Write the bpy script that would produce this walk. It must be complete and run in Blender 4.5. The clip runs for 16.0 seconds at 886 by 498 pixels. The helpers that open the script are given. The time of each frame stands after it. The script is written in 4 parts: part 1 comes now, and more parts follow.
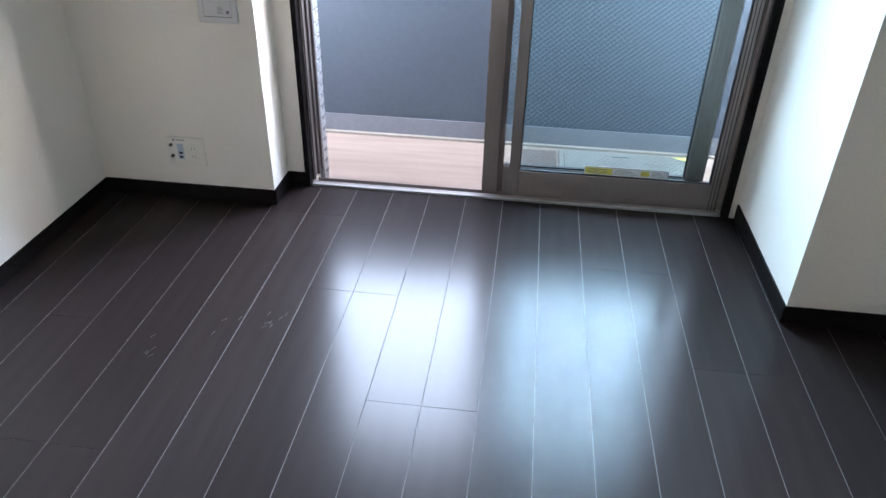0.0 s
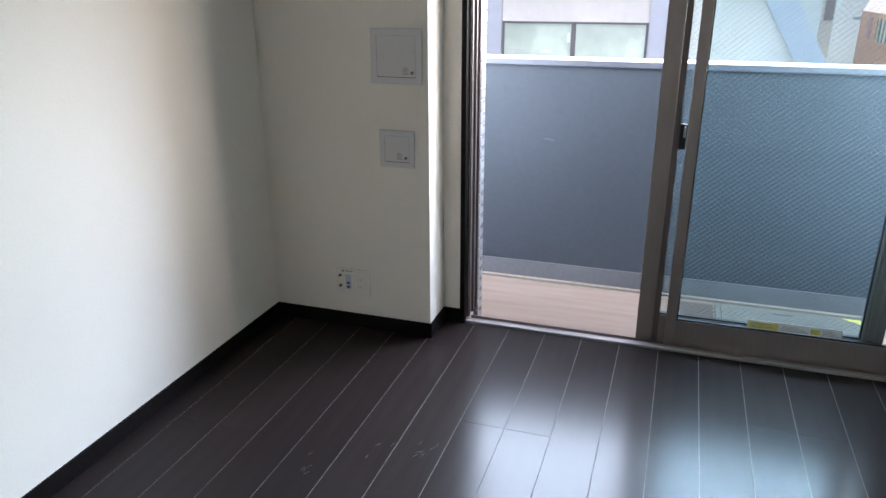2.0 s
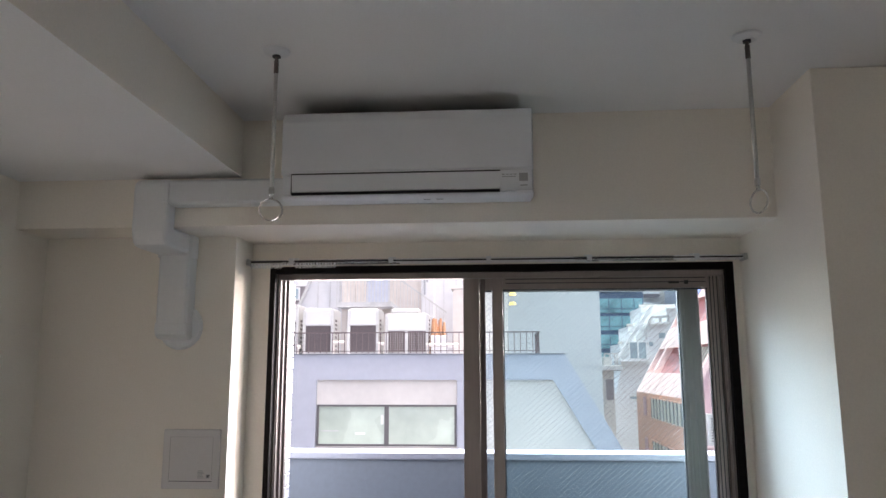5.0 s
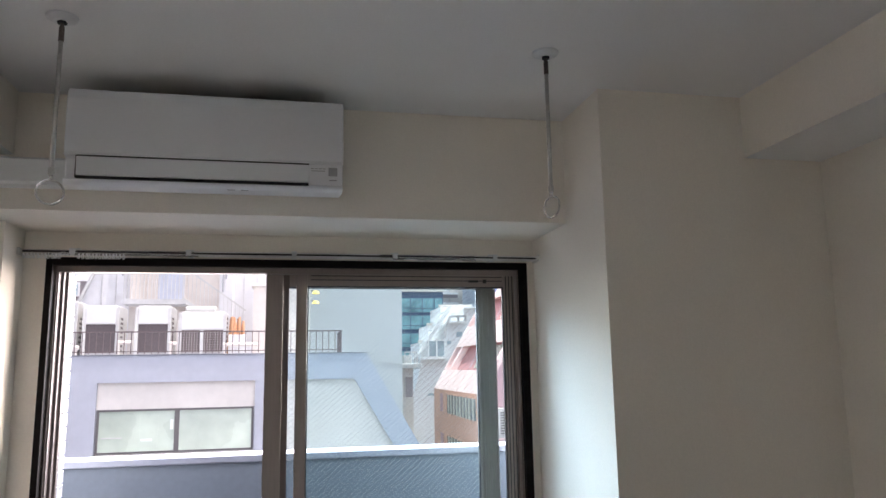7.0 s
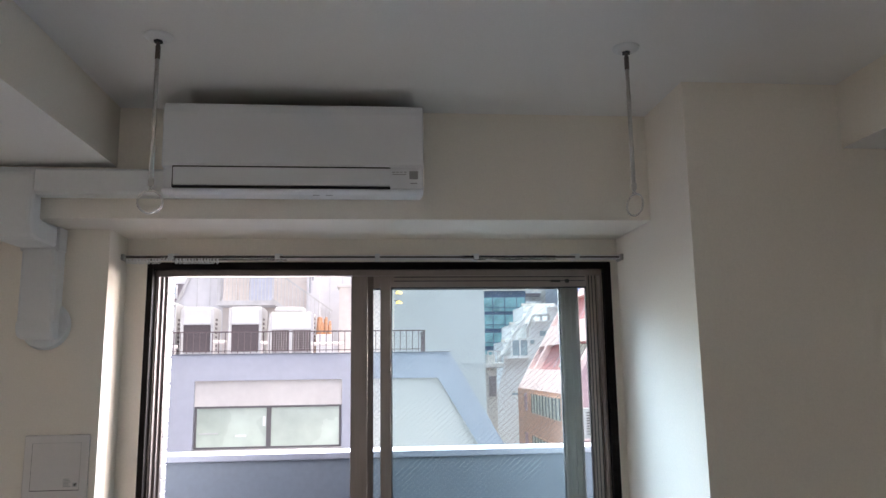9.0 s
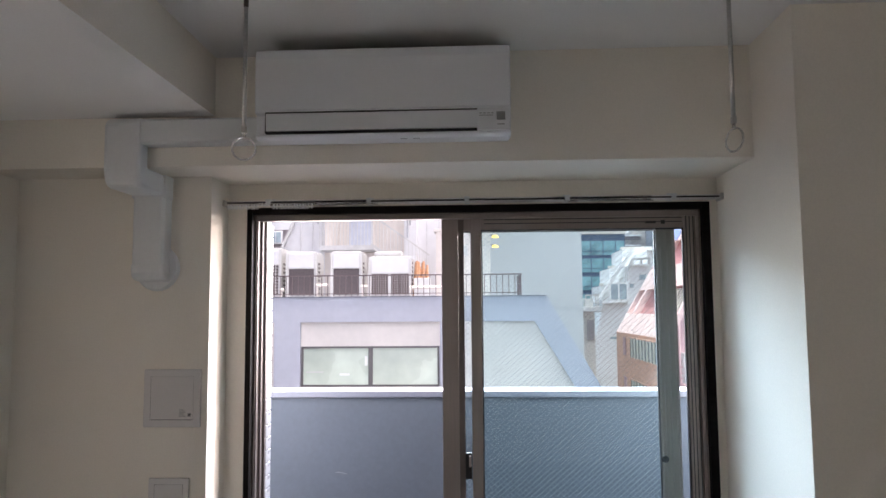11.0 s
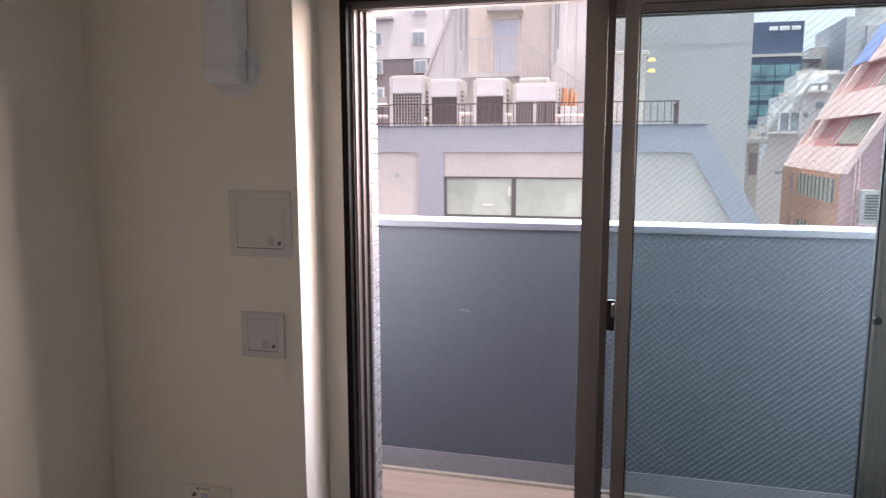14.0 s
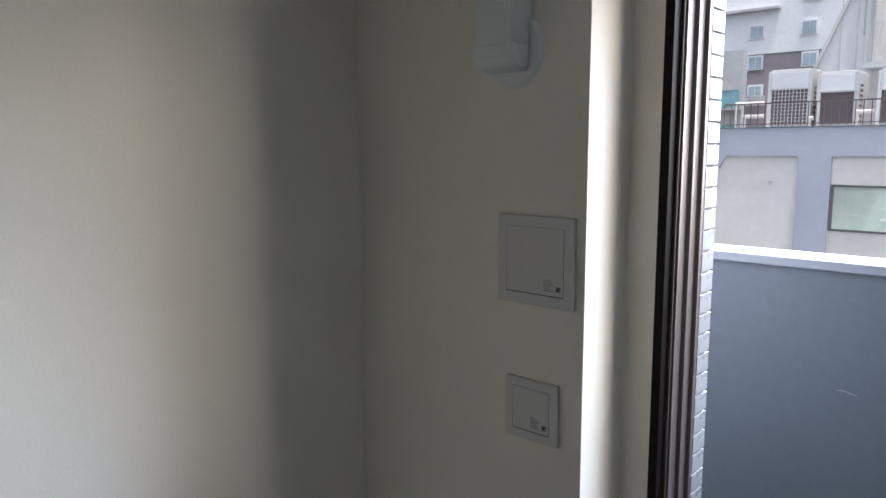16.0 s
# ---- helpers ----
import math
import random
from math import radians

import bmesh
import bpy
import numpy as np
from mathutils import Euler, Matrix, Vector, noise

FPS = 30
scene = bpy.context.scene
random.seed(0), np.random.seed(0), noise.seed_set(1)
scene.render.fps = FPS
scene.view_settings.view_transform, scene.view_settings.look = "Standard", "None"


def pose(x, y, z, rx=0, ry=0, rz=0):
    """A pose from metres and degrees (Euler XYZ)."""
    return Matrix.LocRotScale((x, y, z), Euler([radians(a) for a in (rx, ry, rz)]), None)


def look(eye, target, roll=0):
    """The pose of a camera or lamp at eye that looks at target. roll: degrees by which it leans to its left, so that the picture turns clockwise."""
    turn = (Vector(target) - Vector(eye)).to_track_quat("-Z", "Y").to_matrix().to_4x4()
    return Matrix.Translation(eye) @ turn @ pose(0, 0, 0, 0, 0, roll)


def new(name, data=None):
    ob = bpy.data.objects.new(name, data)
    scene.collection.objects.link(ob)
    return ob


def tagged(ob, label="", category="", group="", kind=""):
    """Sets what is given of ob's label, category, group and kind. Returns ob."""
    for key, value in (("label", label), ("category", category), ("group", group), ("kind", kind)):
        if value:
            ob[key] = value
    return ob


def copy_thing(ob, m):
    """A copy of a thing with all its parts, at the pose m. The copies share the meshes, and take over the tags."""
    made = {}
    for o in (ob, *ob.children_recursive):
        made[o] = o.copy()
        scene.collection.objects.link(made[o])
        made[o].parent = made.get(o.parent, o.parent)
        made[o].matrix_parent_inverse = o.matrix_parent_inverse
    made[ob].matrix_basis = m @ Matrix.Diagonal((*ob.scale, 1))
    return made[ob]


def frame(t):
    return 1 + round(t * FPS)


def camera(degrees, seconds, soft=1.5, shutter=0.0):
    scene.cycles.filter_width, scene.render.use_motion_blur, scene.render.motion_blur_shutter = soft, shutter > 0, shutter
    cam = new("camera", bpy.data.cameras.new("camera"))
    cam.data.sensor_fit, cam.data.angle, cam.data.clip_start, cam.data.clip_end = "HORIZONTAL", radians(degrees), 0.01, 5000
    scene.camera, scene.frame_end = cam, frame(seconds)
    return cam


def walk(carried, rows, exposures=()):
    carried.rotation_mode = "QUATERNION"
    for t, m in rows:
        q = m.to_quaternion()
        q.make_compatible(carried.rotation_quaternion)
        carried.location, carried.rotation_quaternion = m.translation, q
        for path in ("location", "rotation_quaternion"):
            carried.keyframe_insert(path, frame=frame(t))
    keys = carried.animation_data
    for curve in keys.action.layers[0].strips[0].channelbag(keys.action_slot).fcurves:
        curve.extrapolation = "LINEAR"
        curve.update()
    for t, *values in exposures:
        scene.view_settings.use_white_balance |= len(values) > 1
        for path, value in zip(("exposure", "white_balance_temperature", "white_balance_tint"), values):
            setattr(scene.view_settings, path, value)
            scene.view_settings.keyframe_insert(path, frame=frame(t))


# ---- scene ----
cam = camera(63.3, 16.0)
PATH = [
    (0, (0.004, 0.255, 1.452), (-0.192, 1.939, 0.39), 1.3),
    (0.5, (-0.005, 0.246, 1.45), (-0.407, 1.9, 0.4), 0.6),
    (1, (-0.012, 0.252, 1.443), (-0.544, 1.892, 0.428), 0.0),
    (1.5, (-0.03, 0.259, 1.457), (-0.619, 1.926, 0.522), -0.4),
    (2, (-0.075, 0.173, 1.429), (-0.664, 1.956, 0.739), -0.1),
    (2.5, (-0.047, 0.186, 1.454), (-0.683, 2.036, 1.04), -0.3),
    (3, (-0.055, 0.165, 1.481), (-0.695, 2.056, 1.351), -0.1),
    (3.5, (-0.053, 0.162, 1.494), (-0.68, 2.058, 1.616), 0.1),
    (4, (-0.037, 0.167, 1.494), (-0.606, 2.066, 1.753), 0.2),
    (4.5, (-0.038, 0.175, 1.494), (-0.435, 2.11, 1.808), -0.0),
    (5, (-0.036, 0.198, 1.492), (-0.176, 2.166, 1.82), -0.1),
    (7.5, (-0.048, 0.204, 1.484), (0.366, 2.134, 1.804), -1.0),
    (8, (-0.052, 0.204, 1.487), (0.32, 2.143, 1.806), -1.0),
    (8.5, (-0.049, 0.191, 1.483), (0.236, 2.144, 1.804), -1.0),
    (9, (-0.043, 0.195, 1.488), (0.13, 2.161, 1.81), -0.8),
    (11.5, (0.007, 0.203, 1.477), (-0.105, 2.2, 1.513), -0.4),
    (12, (0.042, 0.207, 1.456), (-0.071, 2.199, 1.322), -0.3),
    (12.5, (0.037, 0.261, 1.422), (-0.09, 2.244, 1.191), -0.2),
    (13, (-0.036, 0.395, 1.42), (-0.221, 2.368, 1.147), -0.3),
    (13.5, (-0.071, 0.573, 1.405), (-0.373, 2.529, 1.114), -0.1),
    (14, (-0.023, 0.775, 1.422), (-0.513, 2.692, 1.13), -0.1),
    (14.5, (-0.035, 0.932, 1.419), (-0.753, 2.775, 1.126), 0.1),
    (15, (-0.126, 1.066, 1.422), (-1.066, 2.807, 1.132), -0.2),
    (15.5, (-0.184, 1.256, 1.422), (-1.33, 2.869, 1.134), -0.2),
    (16, (-0.187, 1.457, 1.432), (-1.526, 2.916, 1.15), -0.2),
]
EXPOSURES = [(0.0, 3.72, 5800, 13), (0.5, 3.58, 5700, 11), (1.0, 3.44, 5700, 11), (1.5, 3.32, 5750, 11), (2.0, 3.14, 5950, 12), (2.5, 3.02, 6150, 13), (3.5, 2.88, 6250, 16), (5.0, 3.04, 6420, 18), (9.0, 3.04, 6420, 18),
             (11.5, 2.90, 6520, 20), (13.0, 2.82, 6720, 22), (14.5, 2.52, 6900, 27), (15.0, 2.28, 6850, 25), (15.4, 2.36, 6300, 14), (16.0, 2.38, 5950, 11)]
walk(cam, [(t, look(eye, target, roll)) for t, eye, target, roll in PATH], EXPOSURES)

# ---- light ----
SUN_TO = Vector((0.2, -0.08, 0.97)).normalized()
world = bpy.data.worlds.new("sky")
scene.world = world
world.use_nodes = True
sky = world.node_tree.nodes.new("ShaderNodeTexSky")
sky.sky_type, sky.sun_disc = "NISHITA", False
sky.sun_elevation = math.asin(SUN_TO.z)
sky.sun_rotation = math.atan2(SUN_TO.x, SUN_TO.y)
sky.dust_density = 4.0
haze = world.node_tree.nodes.new("ShaderNodeHueSaturation")
haze.inputs["Saturation"].default_value = 0.42
world.node_tree.links.new(sky.outputs[0], haze.inputs["Color"])
world.node_tree.links.new(haze.outputs[0], world.node_tree.nodes["Background"].inputs[0])
world.node_tree.nodes["Background"].inputs[1].default_value = 0.054

sun = new("sun", bpy.data.lights.new("sun", "SUN"))
sun.data.energy, sun.data.angle, sun.data.color = 0.70, radians(0.5), (1.0, 0.95, 0.87)
sun.matrix_world = look(SUN_TO * 30, (0, 0, 0))

# unseen fill lamps added outside, standing for the street's hazy sky and sunny side
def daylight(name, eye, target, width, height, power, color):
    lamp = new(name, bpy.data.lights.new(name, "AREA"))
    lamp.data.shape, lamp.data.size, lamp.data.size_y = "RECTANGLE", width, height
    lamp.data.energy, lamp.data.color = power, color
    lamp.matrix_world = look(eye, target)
daylight("sky_fill", (0.3, 7.9, 4.55), (0.0, 1.0, 0.6), 10.0, 3.3, 610.0, (0.77, 0.865, 1.0))
daylight("street_fill", (1.2, 9.5, 2.1), (-0.2, 1.0, 1.3), 11.0, 2.4, 185.0, (1.0, 0.925, 0.85))
daylight("side_fill", (4.9, 6.4, 2.2), (-1.7, 2.1, 1.5), 2.3, 1.8, 56.0, (1.0, 0.88, 0.74))


# ---- materials ----
def material(name, color, rough=0.5, metal=0.0, grain=40.0, vary=0.06, stain=1.5, stains=0.06, bump=0.0, bump_scale=200.0,
             rough_vary=0.08, stretch=(1, 1, 1), per_piece=0.0, specular=0.5, coat=0.0):
    """A painted, moulded or mineral surface: grain and stains at two scales, uneven gloss, fine relief."""
    m = bpy.data.materials.new(name)
    m.use_nodes = True
    n, l = m.node_tree.nodes, m.node_tree.links
    b = n["Principled BSDF"]
    b.inputs["Metallic"].default_value = metal
    b.inputs["Specular IOR Level"].default_value = specular
    b.inputs["Coat Weight"].default_value = coat
    tc, mp = n.new("ShaderNodeTexCoord"), n.new("ShaderNodeMapping")
    mp.inputs["Scale"].default_value = stretch
    l.new(tc.outputs["Object"], mp.inputs["Vector"])
    fine, broad = n.new("ShaderNodeTexNoise"), n.new("ShaderNodeTexNoise")
    fine.inputs["Scale"].default_value, fine.inputs["Detail"].default_value = grain, 5
    broad.inputs["Scale"].default_value, broad.inputs["Detail"].default_value = stain, 4
    value = None
    for tex, amount in ((fine, vary), (broad, stains)):
        l.new(mp.outputs[0], tex.inputs["Vector"])
        r = n.new("ShaderNodeMapRange")
        r.inputs["From Min"].default_value, r.inputs["From Max"].default_value = 0.3, 0.7
        r.inputs["To Min"].default_value, r.inputs["To Max"].default_value = 1 - amount, 1 + amount
        l.new(tex.outputs["Fac"], r.inputs["Value"])
        if value is None:
            value = r.outputs[0]
        else:
            mul = n.new("ShaderNodeMath")
            mul.operation = "MULTIPLY"
            l.new(value, mul.inputs[0])
            l.new(r.outputs[0], mul.inputs[1])
            value = mul.outputs[0]
    if per_piece:
        info, r, mul = n.new("ShaderNodeObjectInfo"), n.new("ShaderNodeMapRange"), n.new("ShaderNodeMath")
        r.inputs["To Min"].default_value, r.inputs["To Max"].default_value = 1 - per_piece, 1 + per_piece
        mul.operation = "MULTIPLY"
        l.new(info.outputs["Random"], r.inputs["Value"])
        l.new(r.outputs[0], mul.inputs[0])
        l.new(value, mul.inputs[1])
        value = mul.outputs[0]
    hsv = n.new("ShaderNodeHueSaturation")
    hsv.inputs["Color"].default_value = (*color, 1)
    l.new(value, hsv.inputs["Value"])
    l.new(hsv.outputs[0], b.inputs["Base Color"])
    rr = n.new("ShaderNodeMapRange")
    rr.inputs["From Min"].default_value, rr.inputs["From Max"].default_value = 0.3, 0.7
    rr.inputs["To Min"].default_value, rr.inputs["To Max"].default_value = max(0.02, rough - rough_vary), min(1, rough + rough_vary)
    l.new(broad.outputs["Fac"], rr.inputs["Value"])
    l.new(rr.outputs[0], b.inputs["Roughness"])
    if bump:
        relief, bn = n.new("ShaderNodeTexNoise"), n.new("ShaderNodeBump")
        relief.inputs["Scale"].default_value, relief.inputs["Detail"].default_value = bump_scale, 3
        bn.inputs["Strength"].default_value, bn.inputs["Distance"].default_value = bump, 0.002
        l.new(mp.outputs[0], relief.inputs["Vector"])
        l.new(relief.outputs["Fac"], bn.inputs["Height"])
        l.new(bn.outputs[0], b.inputs["Normal"])
    return m


def glass(name, tint, ior=1.13):
    """A thin pane: clear with a tint, and a Fresnel reflection."""
    m = bpy.data.materials.new(name)
    m.use_nodes = True
    n, l = m.node_tree.nodes, m.node_tree.links
    n.remove(n["Principled BSDF"])
    clear, gloss, mix, fr = n.new("ShaderNodeBsdfTransparent"), n.new("ShaderNodeBsdfGlossy"), n.new("ShaderNodeMixShader"), n.new("ShaderNodeFresnel")
    clear.inputs["Color"].default_value = (*tint, 1)
    gloss.inputs["Roughness"].default_value = 0.02
    fr.inputs["IOR"].default_value = ior
    l.new(fr.outputs[0], mix.inputs[0])
    l.new(clear.outputs[0], mix.inputs[1])
    l.new(gloss.outputs[0], mix.inputs[2])
    l.new(mix.outputs[0], n["Material Output"].inputs["Surface"])
    return m


WALLPAPER = material("wallpaper", (0.868, 0.815, 0.735), 0.75, grain=160, vary=0.025, stain=1.2, stains=0.03, bump=0.25, bump_scale=420, specular=0.3)
CEILING = material("ceiling_paper", (0.865, 0.86, 0.855), 0.8, grain=150, vary=0.02, stain=0.9, stains=0.03, bump=0.2, bump_scale=380, specular=0.3)
BOARD = material("dark_board", (0.025, 0.019, 0.018), 0.225, grain=30, vary=0.08, stain=2.0, stains=0.12, bump=0.004, bump_scale=90, stretch=(1, 0.08, 1), per_piece=0.12, rough_vary=0.02, specular=0.098)
GROOVE = material("board_groove", (0.145, 0.134, 0.130), 0.85, grain=60, vary=0.1, specular=0.04)
SCUFF = material("floor_scuff", (0.034, 0.032, 0.032), 0.55, grain=60, vary=0.3)
BLACKWOOD = material("black_wood", (0.010, 0.008, 0.008), 0.45, grain=60, vary=0.3, stretch=(0.2, 1, 1), bump=0.05, specular=0.06)
ALU = material("bronze_aluminium", (0.31, 0.265, 0.25), 0.36, metal=0.5, grain=120, vary=0.05, stretch=(1, 1, 0.05))
# same bronze, colour darkened against over-bright light; left jamb and stile strip
ALU_DIMMED = material("dimmed_bronze_frame", (0.15, 0.125, 0.118), 0.45, metal=0.3, grain=120, vary=0.06, stretch=(1, 1, 0.05), specular=0.3)
ALU_DARK = material("dark_gasket", (0.03, 0.03, 0.035), 0.6, grain=80)
STEEL = material("brushed_steel", (0.55, 0.54, 0.52), 0.3, metal=0.9, grain=150, vary=0.06)
RAIL_SILVER = material("silver_rail", (0.78, 0.78, 0.77), 0.25, metal=0.85, grain=120, vary=0.04)
COVER_PLASTIC = material("grey_white_plastic", (0.66, 0.635, 0.625), 0.42, grain=90, vary=0.015, stains=0.02)
SOCKET_METAL = material("socket_metal", (0.16, 0.15, 0.14), 0.35, metal=0.8)
SILL_GLINT = material("sill_glint", (0.40, 0.39, 0.38), 0.4, metal=0.3, grain=120, vary=0.08)
WARM_PLASTIC = material("warm_white_plastic", (0.84, 0.80, 0.72), 0.4, grain=90, vary=0.015, stains=0.02)
WHITE_PLASTIC = material("white_plastic", (0.74, 0.75, 0.76), 0.38, grain=90, vary=0.015, stains=0.02)
AC_PLASTIC = material("aircon_plastic", (0.74, 0.75, 0.78), 0.36, grain=90, vary=0.008, stains=0.006, rough_vary=0.01)
DARK_SLOT = material("dark_slot", (0.012, 0.012, 0.013), 0.6)
GREY_PRINT = material("grey_print", (0.33, 0.33, 0.34), 0.6)
BLACK_PRINT = material("black_print", (0.03, 0.03, 0.03), 0.5)
CLEAR_RING = material("clear_ring", (0.96, 0.96, 0.95), 0.10, grain=40, vary=0.02, rough_vary=0.02)
CLEAR_RING.node_tree.nodes["Principled BSDF"].inputs["Transmission Weight"].default_value = 0.75
CLEAR_RING.node_tree.nodes["Principled BSDF"].inputs["IOR"].default_value = 1.49
KNURL = material("knurled_neck", (0.16, 0.13, 0.12), 0.35, metal=0.7, grain=300, vary=0.3)
HATCH_BROWN = material("brown_floor_plate", (0.105, 0.082, 0.075), 0.6, grain=25, vary=0.1, stain=5, stains=0.12, bump=0.1)
NOTICE = material("notice_paper", (0.72, 0.73, 0.70), 0.7)
BLUE_SOCKET = material("pale_blue_socket", (0.55, 0.60, 0.68), 0.4)
GLASS_IN = glass("window_glass", (0.915, 0.97, 0.975))
GLASS_OUT = glass("wired_glass", (0.91, 0.97, 0.975))
WIRE = material("mesh_wire", (0.225, 0.237, 0.25), 0.8, metal=0.0, specular=0.1)
LABEL_WHITE = material("label_white", (0.78, 0.80, 0.82), 0.5)
LABEL_YELLOW = material("label_yellow", (0.72, 0.66, 0.14), 0.5)
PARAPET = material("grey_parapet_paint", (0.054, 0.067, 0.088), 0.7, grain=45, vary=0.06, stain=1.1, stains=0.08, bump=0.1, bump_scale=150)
CURB = material("grey_curb", (0.145, 0.149, 0.17), 0.7, grain=45, vary=0.06, stain=3, stains=0.1, bump=0.3, bump_scale=120)
EDGING = material("beige_edging", (0.25, 0.225, 0.195), 0.6)
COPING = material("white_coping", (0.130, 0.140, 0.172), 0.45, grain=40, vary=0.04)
DECK = material("balcony_wood_vinyl", (0.262, 0.200, 0.172), 0.55, grain=18, vary=0.12, stain=4, stains=0.08, stretch=(0.12, 1, 1), bump=0.1)
HATCH = material("hatch_steel", (0.18, 0.18, 0.17), 0.55, metal=0.15, grain=60, vary=0.12, stain=6, stains=0.15)
TILE = material("white_tile", (0.31, 0.31, 0.32), 0.3, grain=50, vary=0.04, per_piece=0.06)
MORTAR = material("tile_mortar", (0.25, 0.25, 0.26), 0.85, grain=90, vary=0.1)
# the town
LILAC = material("lilac_paint", (0.39, 0.40, 0.448), 0.7, grain=4, vary=0.03, stain=0.35, stains=0.06, bump=0.1, bump_scale=30)
CREAM = material("cream_panel", (0.64, 0.594, 0.549), 0.7, grain=5, vary=0.03, stain=0.5, stains=0.06)
ROOFGREY = material("roof_grey", (0.50, 0.49, 0.48), 0.8, grain=6, vary=0.1, stain=0.6, stains=0.15)
FROST = material("green_frosted_glass", (0.482, 0.542, 0.456), 0.25, grain=2, vary=0.06, stain=0.7, stains=0.12)
DARKFRAME = material("dark_window_frame", (0.11, 0.10, 0.10), 0.5)
RAILPAINT = material("brown_rail_paint", (0.12, 0.085, 0.085), 0.5, grain=20, vary=0.1)
UNITWHITE = material("unit_white", (0.51, 0.497, 0.476), 0.5, grain=8, vary=0.04, stain=1.5, stains=0.08)
GUARD = material("brown_guard", (0.36, 0.31, 0.29), 0.6, grain=20, vary=0.1)
UNITDARK = material("unit_coil", (0.09, 0.07, 0.07), 0.6, grain=30, vary=0.25)
PALEWALL = material("pale_wall", (0.60, 0.59, 0.59), 0.8, grain=4, vary=0.03, stain=0.3, stains=0.07)
BEIGEWALL = material("beige_wall", (0.60, 0.545, 0.49), 0.8, grain=4, vary=0.04, stain=0.4, stains=0.08)
DOORGREY = material("grey_door_paint", (0.468, 0.493, 0.561), 0.5, grain=6, vary=0.04)
TOWERGREY = material("tower_grey", (0.455, 0.448, 0.435), 0.85, grain=3, vary=0.05, stain=0.25, stains=0.08, bump=0.2, bump_scale=20)
NAVY = material("navy_cladding", (0.09, 0.125, 0.20), 0.4, grain=2, vary=0.08)
TEAL = material("teal_glazing", (0.22, 0.40, 0.43), 0.15, grain=1.2, vary=0.25, stain=0.4, stains=0.2)
BRICK = material("orange_brick", (0.72, 0.44, 0.33), 0.85, grain=14, vary=0.12, stain=0.8, stains=0.08, bump=0.3, bump_scale=30)
PINKROOF = material("pink_roof", (0.80, 0.60, 0.57), 0.7, grain=6, vary=0.05, stain=0.6, stains=0.1)
REDWALL = material("red_recess", (0.52, 0.24, 0.24), 0.7, grain=6, vary=0.08)
# mauve: the gable's shade painted in; small windows and a rail share it
SHADEDMAUVE = material("shaded_mauve", (0.55, 0.37, 0.38), 0.75, grain=6, vary=0.08, stain=0.5, stains=0.1)
WINDARK = material("far_window_glass", (0.19, 0.22, 0.22), 0.15, grain=2, vary=0.3)
PALEGLASS = material("pale_far_glass", (0.38, 0.46, 0.50), 0.2, grain=2, vary=0.15)
SLATS = material("pale_slats", (0.58, 0.55, 0.47), 0.6)
GREYBLOCK = material("grey_block", (0.58, 0.58, 0.60), 0.85, grain=3, vary=0.06, stain=0.3, stains=0.1)
BROWNWALL = material("brown_wall", (0.324, 0.282, 0.288), 0.8, grain=4, vary=0.05, stain=0.4, stains=0.08)
WHITERENDER = material("white_render", (0.84, 0.83, 0.82), 0.8, grain=4, vary=0.03, stain=0.3, stains=0.05)
RUST = material("rust_orange", (0.50, 0.26, 0.14), 0.8, grain=20, vary=0.25)
BLUESHEET = material("blue_panel", (0.28, 0.38, 0.72), 0.6)
ASPHALT = material("asphalt", (0.055, 0.055, 0.058), 0.9, grain=3, vary=0.2, stain=0.05, stains=0.2)
AMBER = bpy.data.materials.new("amber_lamp")
AMBER.use_nodes = True
AMBER.node_tree.nodes["Principled BSDF"].inputs["Base Color"].default_value = (0.9, 0.6, 0.15, 1)
AMBER.node_tree.nodes["Principled BSDF"].inputs["Emission Color"].default_value = (1.0, 0.62, 0.15, 1)
AMBER.node_tree.nodes["Principled BSDF"].inputs["Emission Strength"].default_value = 0.16


# ---- building helpers ----
def box(bm, x0, x1, y0, y1, z0, z1, bevel=0.0, segments=2):
    vs = [bm.verts.new((x, y, z)) for x in (x0, x1) for y in (y0, y1) for z in (z0, z1)]
    fs = [bm.faces.new([vs[i] for i in f]) for f in ((0, 1, 3, 2), (4, 6, 7, 5), (0, 4, 5, 1), (2, 3, 7, 6), (0, 2, 6, 4), (1, 5, 7, 3))]
    if bevel:
        edges = {e for f in fs for e in f.edges}
        bmesh.ops.bevel(bm, geom=list(edges), offset=bevel, segments=segments, profile=0.5, affect="EDGES")


def boxes(*rows, bevel=0.0):
    bm = bmesh.new()
    for r in rows:
        box(bm, *r, bevel=bevel)
    return bm


def prism(points, depth, axis="y", bevel=0.0):
    """A polygon swept along an axis. points: (a, b) in the plane across it; depth: (from, to)."""
    def at(a, b, d):
        return {"y": (a, d, b), "x": (d, a, b), "z": (a, b, d)}[axis]
    bm = bmesh.new()
    lo, hi = [bm.verts.new(at(a, b, depth[0])) for a, b in points], [bm.verts.new(at(a, b, depth[1])) for a, b in points]
    bm.faces.new(lo), bm.faces.new(hi[::-1])
    for i in range(len(points)):
        j = (i + 1) % len(points)
        bm.faces.new((lo[i], hi[i], hi[j], lo[j]))
    bmesh.ops.recalc_face_normals(bm, faces=bm.faces)
    if bevel:
        bmesh.ops.bevel(bm, geom=bm.edges[:], offset=bevel, segments=2, profile=0.5, affect="EDGES")
    return bm


